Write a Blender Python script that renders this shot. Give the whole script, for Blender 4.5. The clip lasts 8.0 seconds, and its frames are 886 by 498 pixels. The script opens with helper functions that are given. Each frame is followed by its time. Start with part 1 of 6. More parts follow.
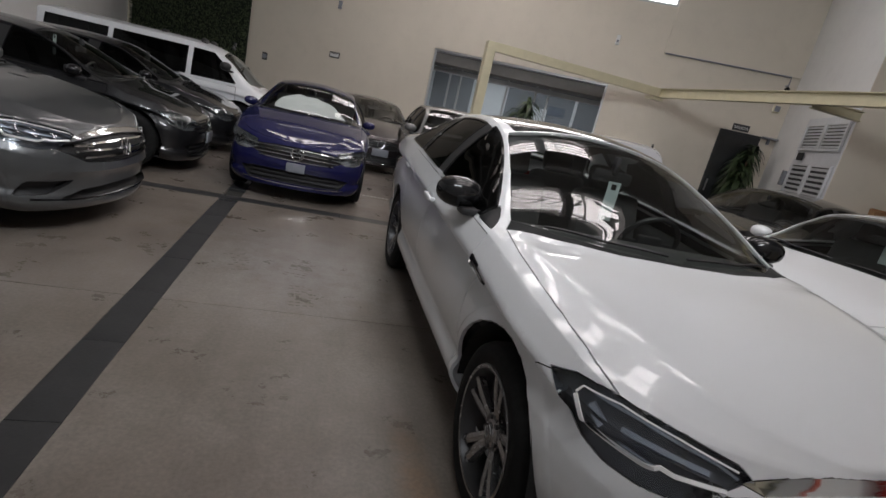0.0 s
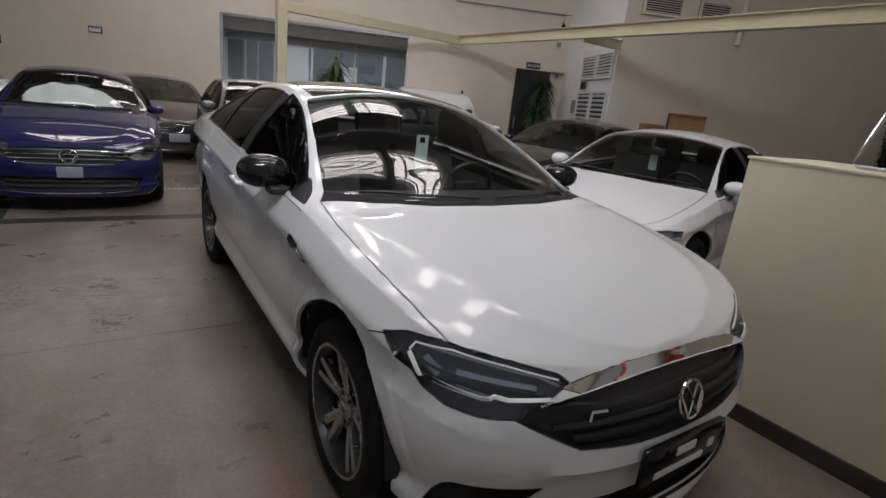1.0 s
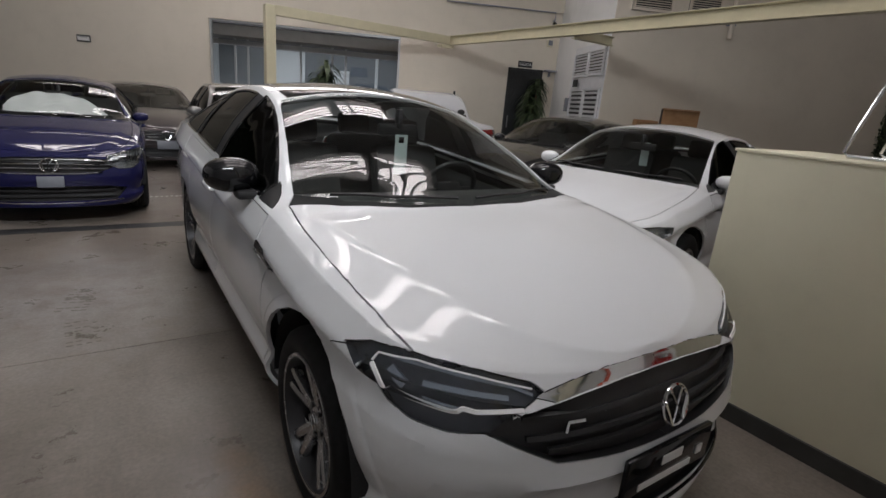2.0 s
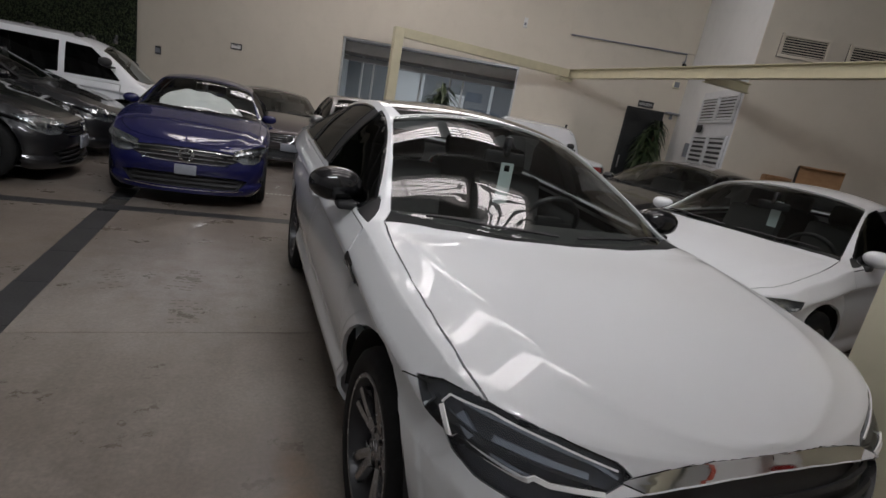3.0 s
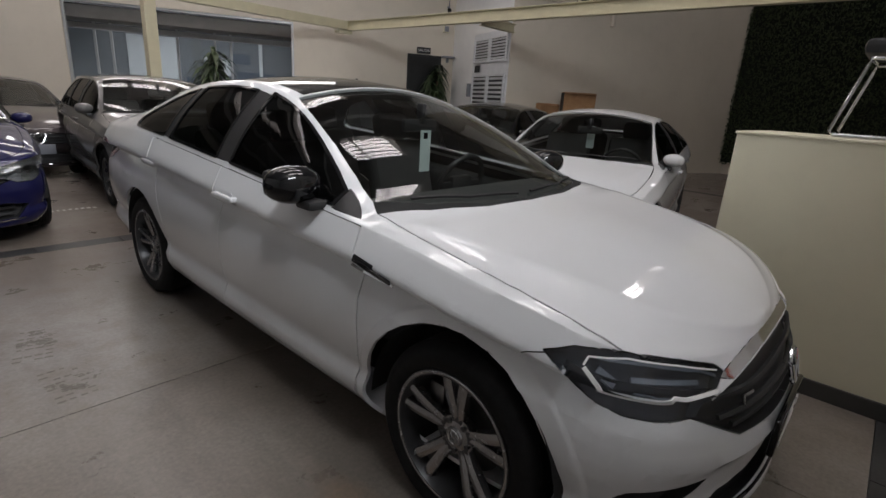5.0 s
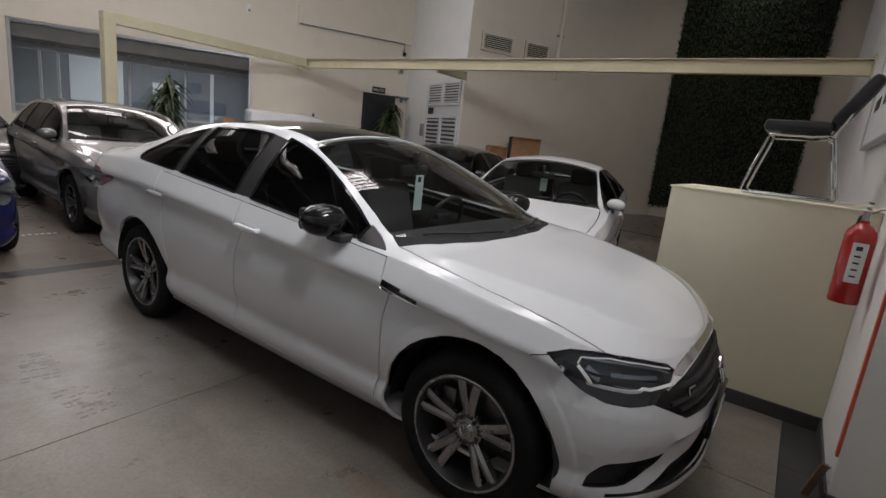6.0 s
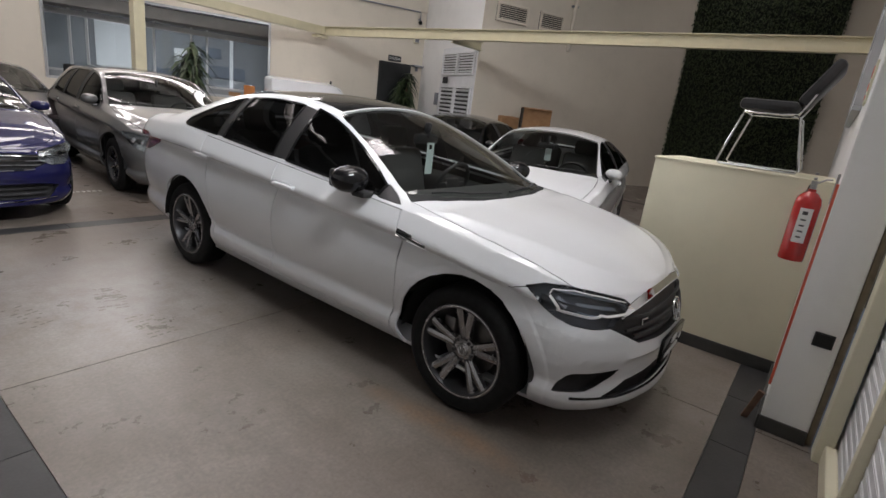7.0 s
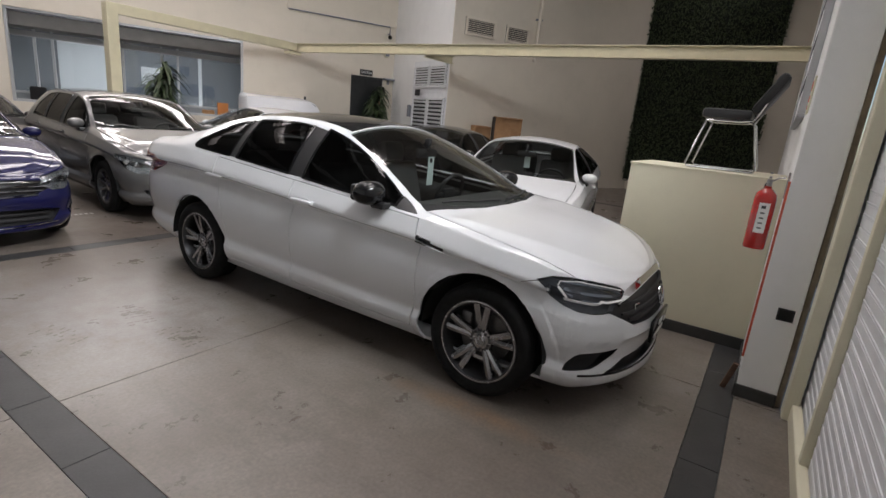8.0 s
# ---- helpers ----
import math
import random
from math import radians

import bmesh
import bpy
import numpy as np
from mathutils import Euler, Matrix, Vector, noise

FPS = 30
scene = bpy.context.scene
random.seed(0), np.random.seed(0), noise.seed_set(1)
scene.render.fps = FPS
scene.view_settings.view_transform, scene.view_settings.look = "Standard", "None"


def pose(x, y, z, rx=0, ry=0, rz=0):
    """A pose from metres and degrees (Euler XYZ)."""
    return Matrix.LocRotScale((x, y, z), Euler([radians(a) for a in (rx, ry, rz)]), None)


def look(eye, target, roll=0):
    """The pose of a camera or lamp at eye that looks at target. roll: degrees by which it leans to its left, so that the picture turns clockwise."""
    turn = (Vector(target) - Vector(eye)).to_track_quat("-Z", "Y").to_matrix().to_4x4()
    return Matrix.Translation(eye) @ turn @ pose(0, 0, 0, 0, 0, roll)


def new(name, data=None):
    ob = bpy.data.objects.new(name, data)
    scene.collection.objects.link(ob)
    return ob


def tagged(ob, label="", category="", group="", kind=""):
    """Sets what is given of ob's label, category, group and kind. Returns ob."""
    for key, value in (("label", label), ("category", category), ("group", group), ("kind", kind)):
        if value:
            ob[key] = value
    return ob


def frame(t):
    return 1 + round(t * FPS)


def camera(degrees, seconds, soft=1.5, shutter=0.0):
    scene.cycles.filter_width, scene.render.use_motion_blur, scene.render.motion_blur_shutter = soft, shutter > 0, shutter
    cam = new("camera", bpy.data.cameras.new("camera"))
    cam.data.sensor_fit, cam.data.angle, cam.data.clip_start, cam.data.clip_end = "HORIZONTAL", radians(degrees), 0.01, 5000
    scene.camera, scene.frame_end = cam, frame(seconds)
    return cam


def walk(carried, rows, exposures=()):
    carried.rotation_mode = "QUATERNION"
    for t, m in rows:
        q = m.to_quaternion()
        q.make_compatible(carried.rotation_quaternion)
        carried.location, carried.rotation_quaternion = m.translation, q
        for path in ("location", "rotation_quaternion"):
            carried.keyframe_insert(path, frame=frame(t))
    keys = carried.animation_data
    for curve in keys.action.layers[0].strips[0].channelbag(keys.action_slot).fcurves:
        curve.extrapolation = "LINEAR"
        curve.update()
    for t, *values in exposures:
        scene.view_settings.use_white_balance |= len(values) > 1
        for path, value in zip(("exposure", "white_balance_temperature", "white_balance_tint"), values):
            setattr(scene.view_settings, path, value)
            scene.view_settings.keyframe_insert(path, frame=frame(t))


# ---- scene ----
cam = camera(83.4, 8.0)
PATH = [
    (0, (-1.553, -1.423, 1.375), (-1.023, 0.434, 0.850), 13.3),
    (0.5, (-1.512, -1.426, 1.375), (-0.727, 0.341, 0.863), 12.3),
    (1, (-1.450, -1.423, 1.401), (-0.362, 0.157, 0.837), 6.4),
    (1.2, (-1.425, -1.423, 1.396), (-0.337, 0.144, 0.792), 5.4),
    (2.3, (-1.287, -1.390, 1.388), (-0.201, 0.201, 0.850), 5.0),
    (2.5, (-1.269, -1.365, 1.383), (-0.251, 0.274, 0.857), 7.0),
    (3, (-1.283, -1.312, 1.388), (-0.509, 0.460, 0.879), 10.6),
    (3.4, (-1.420, -1.296, 1.377), (-0.788, 0.546, 0.920), 9.5),
    (3.5, (-1.461, -1.296, 1.399), (-0.674, 0.496, 0.990), 7.2),
    (4, (-1.702, -1.260, 1.410), (-0.527, 0.289, 0.941), 6.4),
    (4.5, (-1.786, -1.079, 1.373), (-0.579, 0.428, 0.850), -1.1),
    (4.7, (-1.807, -0.930, 1.370), (-0.419, 0.385, 0.781), 3.3),
    (5.8, (-2.305, -0.811, 1.423), (-0.801, 0.410, 0.928), 3.6),
    (6, (-2.377, -0.875, 1.437), (-0.771, 0.239, 1.009), 6.3),
    (6.5, (-2.535, -1.070, 1.431), (-0.850, -0.114, 0.934), 10.2),
    (6.9, (-2.682, -1.188, 1.445), (-1.040, -0.205, 0.863), 8.9),
    (7, (-2.728, -1.181, 1.467), (-1.168, -0.056, 0.918), 7.3),
    (7.5, (-2.939, -1.182, 1.479), (-1.316, -0.142, 0.946), 5.1),
    (8, (-3.124, -1.156, 1.497), (-1.488, -0.122, 0.993), 5.6),
]
walk(cam, [(t, look(eye, target, roll)) for t, eye, target, roll in PATH], exposures=[(0, -0.25), (1.0, -0.20), (2.5, -0.22), (3.5, -0.46), (4.5, -0.33), (6.0, -0.13), (6.5, -0.03), (7.0, 0.30), (8.0, 0.36)])

# ---- light and exposure ----
SUN_UP, SUN_ROUND = 55.0, 20.0
world = bpy.data.worlds.new("sky")
scene.world = world
world.use_nodes = True
wn = world.node_tree.nodes
sky = wn.new("ShaderNodeTexSky")
sky.sky_type, sky.sun_disc = "NISHITA", False
sky.sun_elevation, sky.sun_rotation = radians(SUN_UP), radians(SUN_ROUND)
wn["Background"].inputs[1].default_value = 0.10
world.node_tree.links.new(sky.outputs[0], wn["Background"].inputs[0])

ROOF_Z = 6.4
FRONT_Y, RIGHT_X, LEFT_X, FAR_Y = -1.57, 12.33, -7.8, 17.4
# the back wall stands askew to the floor grid: along it x runs to the right, -y looks into the hall
WALL = pose(0.89, 12.29, 0, 0, 0, -28)
BACK_Y = 0.0
# roof lights in rows: middle y, depth, and the middle x and width of each glazed opening in the row
PANELS = ((0.22, 2.40), (2.50, 1.70))
# the opening at x 11.3 is made up, to brighten the hedge side
SKY_ROWS = [(0.45, 0.9, PANELS), (3.10, 0.9, PANELS), (5.75, 0.9, PANELS), (8.40, 0.9, PANELS), (11.05, 0.9, PANELS), (0.9, 0.60, ((11.3, 1.6),))] + [(y, 0.50, ((-2.1, 1.9),)) for y in (6.6, 8.4, 9.9, 11.6)]
SKY_GLOW = 32.5
SKYLIGHTS = [(x, y, w, d) for y, d, xs in SKY_ROWS for x, w in xs]


def area_lamp(name, m, sx, sy, watts, colour=(1.0, 0.925, 0.935)):
    data = bpy.data.lights.new(name, "AREA")
    data.shape, data.size, data.size_y, data.energy, data.color = "RECTANGLE", sx, sy, watts, colour
    ob = new(name, data)
    ob.matrix_world = m
    return ob


for ry, rl, xs in SKY_ROWS:
    lo, hi = min(x - w / 2 for x, w in xs), max(x + w / 2 for x, w in xs)
    area_lamp("roof_light", pose((lo + hi) / 2, ry, ROOF_Z + 0.30), hi - lo, rl, SKY_GLOW * (hi - lo) * rl)
# added front fill over the shutter; high back-wall window daylight; unseen lamp behind office glass
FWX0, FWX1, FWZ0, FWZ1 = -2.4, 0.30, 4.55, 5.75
area_lamp("front_fill_light", pose((FWX0 + FWX1) / 2, FRONT_Y - 0.17, (FWZ0 + FWZ1) / 2, 90, 0, 0), FWX1 - FWX0 - 0.1, FWZ1 - FWZ0 - 0.1, 430.0, (0.93, 0.96, 1.0))
area_lamp("high_window_light", WALL @ pose(2.7, 0.26, 5.24, -90, 0, 0), 5.5, 0.88, 95.0)
area_lamp("office_light", WALL @ pose(2.3, 2.0, 2.95), 4.4, 2.6, 110.0, (0.95, 0.97, 1.0))


# ---- materials ----
def nodes_of(name):
    m = bpy.data.materials.new(name)
    m.use_nodes = True
    return m, m.node_tree.nodes, m.node_tree.links, m.node_tree.nodes["Principled BSDF"]


def noise_tex(n, l, scale, detail=6.0, rough=0.6, stretch=(1, 1, 1), object_space=True):
    co = n.new("ShaderNodeTexCoord")
    mp = n.new("ShaderNodeMapping")
    mp.inputs["Scale"].default_value = stretch
    t = n.new("ShaderNodeTexNoise")
    t.inputs["Scale"].default_value, t.inputs["Detail"].default_value, t.inputs["Roughness"].default_value = scale, detail, rough
    l.new(co.outputs["Object" if object_space else "Generated"], mp.inputs[0])
    l.new(mp.outputs[0], t.inputs["Vector"])
    return t


def ramp(n, l, src, stops):
    r = n.new("ShaderNodeValToRGB")
    while len(r.color_ramp.elements) < len(stops):
        r.color_ramp.elements.new(0.5)
    for e, (p, c) in zip(r.color_ramp.elements, stops):
        e.position = p
        e.color = (*c, 1) if not isinstance(c, (int, float)) else (c, c, c, 1)
    l.new(src, r.inputs[0])
    return r


def mixed(n, l, fac, a, b, blend="MIX"):
    m = n.new("ShaderNodeMix")
    m.data_type, m.blend_type = "RGBA", blend
    for sock, v in ((m.inputs[0], fac), (m.inputs[6], a), (m.inputs[7], b)):
        if hasattr(v, "links"):
            l.new(v, sock)
        else:
            sock.default_value = v if isinstance(v, (int, float)) else (*v, 1)
    return m.outputs[2]


def bump(n, l, bsdf, height, strength, distance):
    b = n.new("ShaderNodeBump")
    b.inputs["Strength"].default_value, b.inputs["Distance"].default_value = strength, distance
    l.new(height, b.inputs["Height"])
    l.new(b.outputs[0], bsdf.inputs["Normal"])


def plain(name, colour, rough=0.5, metal=0.0, vary=0.08, scale=6.0, bumpy=0.0, coat=0.0, spec=0.5):
    m, n, l, b = nodes_of(name)
    t = noise_tex(n, l, scale)
    dark = tuple(c * (1 - vary) for c in colour)
    light = tuple(min(1, c * (1 + vary)) for c in colour)
    l.new(ramp(n, l, t.outputs[0], [(0.3, dark), (0.7, light)]).outputs[0], b.inputs["Base Color"])
    fine = noise_tex(n, l, scale * 14, 3)
    l.new(ramp(n, l, fine.outputs[0], [(0.25, max(0.02, rough - 0.06)), (0.75, min(1, rough + 0.06))]).outputs[0], b.inputs["Roughness"])
    b.inputs["Metallic"].default_value = metal
    b.inputs["Coat Weight"].default_value = coat
    b.inputs["Coat Roughness"].default_value = 0.03
    b.inputs["Specular IOR Level"].default_value = spec
    if bumpy:
        bump(n, l, b, fine.outputs[0], 0.5, bumpy)
    return m


def paint(name, colour, metallic=0.0, rough=0.35, flake=0.05, dust_most=0.05):
    """Car paint under clear lacquer, with a fine flake and a trace of dust."""
    m, n, l, b = nodes_of(name)
    big = noise_tex(n, l, 1.3, 4)
    fine = noise_tex(n, l, 900, 2)
    c1 = ramp(n, l, fine.outputs[0], [(0.35, tuple(c * (1 - flake) for c in colour)), (0.65, tuple(min(1, c * (1 + flake)) for c in colour))])
    dust = ramp(n, l, big.outputs[0], [(0.45, 0.0), (0.75, dust_most)])
    l.new(mixed(n, l, dust.outputs[0], c1.outputs[0], (0.32, 0.30, 0.27)), b.inputs["Base Color"])
    b.inputs["Metallic"].default_value = metallic
    b.inputs["Roughness"].default_value = rough
    b.inputs["Specular IOR Level"].default_value = 0.25
    b.inputs["Coat Weight"].default_value = 1.0
    l.new(ramp(n, l, big.outputs[0], [(0.3, 0.008), (0.8, 0.03)]).outputs[0], b.inputs["Coat Roughness"])
    orange = noise_tex(n, l, 60, 2)
    bump(n, l, b, orange.outputs[0], 0.02, 0.0004)
    return m


def glass(name, tint, gloss=0.9):
    """Thin sheet glass: tinted see-through with a mirror sheen that grows towards grazing."""
    m = bpy.data.materials.new(name)
    m.use_nodes = True
    n, l = m.node_tree.nodes, m.node_tree.links
    n.remove(n["Principled BSDF"])
    tr = n.new("ShaderNodeBsdfTransparent")
    tr.inputs[0].default_value = (*tint, 1)
    gl = n.new("ShaderNodeBsdfGlossy")
    gl.inputs[0].default_value = (gloss, gloss, gloss, 1)
    gl.inputs["Roughness"].default_value = 0.01
    fr = n.new("ShaderNodeFresnel")
    fr.inputs[0].default_value = 1.52
    mx = n.new("ShaderNodeMixShader")
    l.new(fr.outputs[0], mx.inputs[0])
    l.new(tr.outputs[0], mx.inputs[1])
    l.new(gl.outputs[0], mx.inputs[2])
    l.new(mx.outputs[0], n["Material Output"].inputs[0])
    return m


def stain_or_glare(n, l, x, y, rx, ry, turn=0.0):
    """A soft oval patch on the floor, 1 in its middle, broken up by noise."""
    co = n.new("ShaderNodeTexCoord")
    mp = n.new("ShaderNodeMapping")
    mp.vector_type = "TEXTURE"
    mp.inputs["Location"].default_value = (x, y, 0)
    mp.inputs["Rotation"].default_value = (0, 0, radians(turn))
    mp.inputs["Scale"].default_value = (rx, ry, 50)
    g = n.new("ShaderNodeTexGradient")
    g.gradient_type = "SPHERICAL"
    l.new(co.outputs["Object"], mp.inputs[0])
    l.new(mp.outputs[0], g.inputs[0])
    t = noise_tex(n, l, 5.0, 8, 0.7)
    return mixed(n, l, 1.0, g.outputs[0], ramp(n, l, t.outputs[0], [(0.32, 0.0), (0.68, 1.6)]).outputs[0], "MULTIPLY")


def concrete_floor():
    m, n, l, b = nodes_of("polished_concrete")
    big = noise_tex(n, l, 0.5, 10, 0.68)
    mid = noise_tex(n, l, 2.4, 10, 0.72)
    fine = noise_tex(n, l, 55, 4)
    base = ramp(n, l, big.outputs[0], [(0.32, (0.118, 0.095, 0.076)), (0.5, (0.184, 0.157, 0.133)), (0.68, (0.260, 0.232, 0.207))]).outputs[0]
    spots = ramp(n, l, mid.outputs[0], [(0.22, 0.68), (0.5, 0.98), (0.8, 1.16)]).outputs[0]
    base = mixed(n, l, 0.8, base, spots, "MULTIPLY")
    # pale oval at (-1.6, 2.3): daylight glare painted in; the others are stains
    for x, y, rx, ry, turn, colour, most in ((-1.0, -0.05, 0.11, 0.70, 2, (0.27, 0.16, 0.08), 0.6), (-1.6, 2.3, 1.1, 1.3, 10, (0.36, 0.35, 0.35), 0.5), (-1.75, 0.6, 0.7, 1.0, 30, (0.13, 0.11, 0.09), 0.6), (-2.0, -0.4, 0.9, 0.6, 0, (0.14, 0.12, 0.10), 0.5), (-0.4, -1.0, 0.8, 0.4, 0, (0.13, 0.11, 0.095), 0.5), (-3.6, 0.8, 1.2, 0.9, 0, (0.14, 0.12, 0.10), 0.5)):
        f = mixed(n, l, 1.0, stain_or_glare(n, l, x, y, rx, ry, turn), (most, most, most), "MULTIPLY")
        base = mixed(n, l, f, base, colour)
    marks = ramp(n, l, noise_tex(n, l, 7, 8, 0.8, (1, 0.18, 1)).outputs[0], [(0.34, 0.80), (0.5, 1.0), (0.7, 1.08)]).outputs[0]
    base = mixed(n, l, 0.7, base, marks, "MULTIPLY")
    pits = ramp(n, l, noise_tex(n, l, 13, 6, 0.75).outputs[0], [(0.62, 0.0), (0.80, 0.18)]).outputs[0]
    base = mixed(n, l, pits, base, (0.11, 0.09, 0.075))
    grain = ramp(n, l, fine.outputs[0], [(0.3, 0.78), (0.7, 1.14)]).outputs[0]
    l.new(mixed(n, l, 0.8, base, grain, "MULTIPLY"), b.inputs["Base Color"])
    l.new(ramp(n, l, mid.outputs[0], [(0.3, 0.22), (0.7, 0.44)]).outputs[0], b.inputs["Roughness"])
    bump(n, l, b, fine.outputs[0], 0.12, 0.001)
    return m


def plaster(name, colour):
    m, n, l, b = nodes_of(name)
    big = noise_tex(n, l, 0.35, 6, 0.6)
    mid = noise_tex(n, l, 2.6, 8, 0.7)
    fine = noise_tex(n, l, 90, 4)
    c = ramp(n, l, big.outputs[0], [(0.3, tuple(v * 0.93 for v in colour)), (0.7, tuple(min(1, v * 1.04) for v in colour))]).outputs[0]
    g = ramp(n, l, mid.outputs[0], [(0.25, 0.90), (0.5, 1.0), (0.8, 1.02)]).outputs[0]
    l.new(mixed(n, l, 0.6, c, g, "MULTIPLY"), b.inputs["Base Color"])
    b.inputs["Roughness"].default_value = 0.62
    bump(n, l, b, fine.outputs[0], 0.25, 0.002)
    return m


def tread():
    m, n, l, b = nodes_of("tyre_rubber")
    t = noise_tex(n, l, 30, 5)
    l.new(ramp(n, l, t.outputs[0], [(0.3, (0.006, 0.006, 0.006)), (0.7, (0.012, 0.012, 0.012))]).outputs[0], b.inputs["Base Color"])
    b.inputs["Roughness"].default_value = 0.75
    b.inputs["Specular IOR Level"].default_value = 0.22
    bump(n, l, b, t.outputs[0], 0.3, 0.001)
    return m


def cardboard():
    m, n, l, b = nodes_of("cardboard")
    t = noise_tex(n, l, 7, 6)
    ribs = noise_tex(n, l, 40, 3, 0.5, (0.05, 0.05, 4))
    c = ramp(n, l, t.outputs[0], [(0.3, (0.30, 0.16, 0.075)), (0.7, (0.42, 0.24, 0.12))]).outputs[0]
    r = ramp(n, l, ribs.outputs[0], [(0.3, 0.88), (0.7, 1.05)]).outputs[0]
    l.new(mixed(n, l, 0.7, c, r, "MULTIPLY"), b.inputs["Base Color"])
    b.inputs["Roughness"].default_value = 0.85
    return m


def leaf_mat(name, dark, light, rough=0.45):
    m, n, l, b = nodes_of(name)
    info = n.new("ShaderNodeNewGeometry")
    t = noise_tex(n, l, 9, 4)
    c = ramp(n, l, info.outputs["Random Per Island"], [(0.0, dark), (1.0, light)]).outputs[0]
    g = ramp(n, l, t.outputs[0], [(0.3, 0.7), (0.7, 1.15)]).outputs[0]
    l.new(mixed(n, l, 0.8, c, g, "MULTIPLY"), b.inputs["Base Color"])
    b.inputs["Roughness"].default_value = rough
    return m


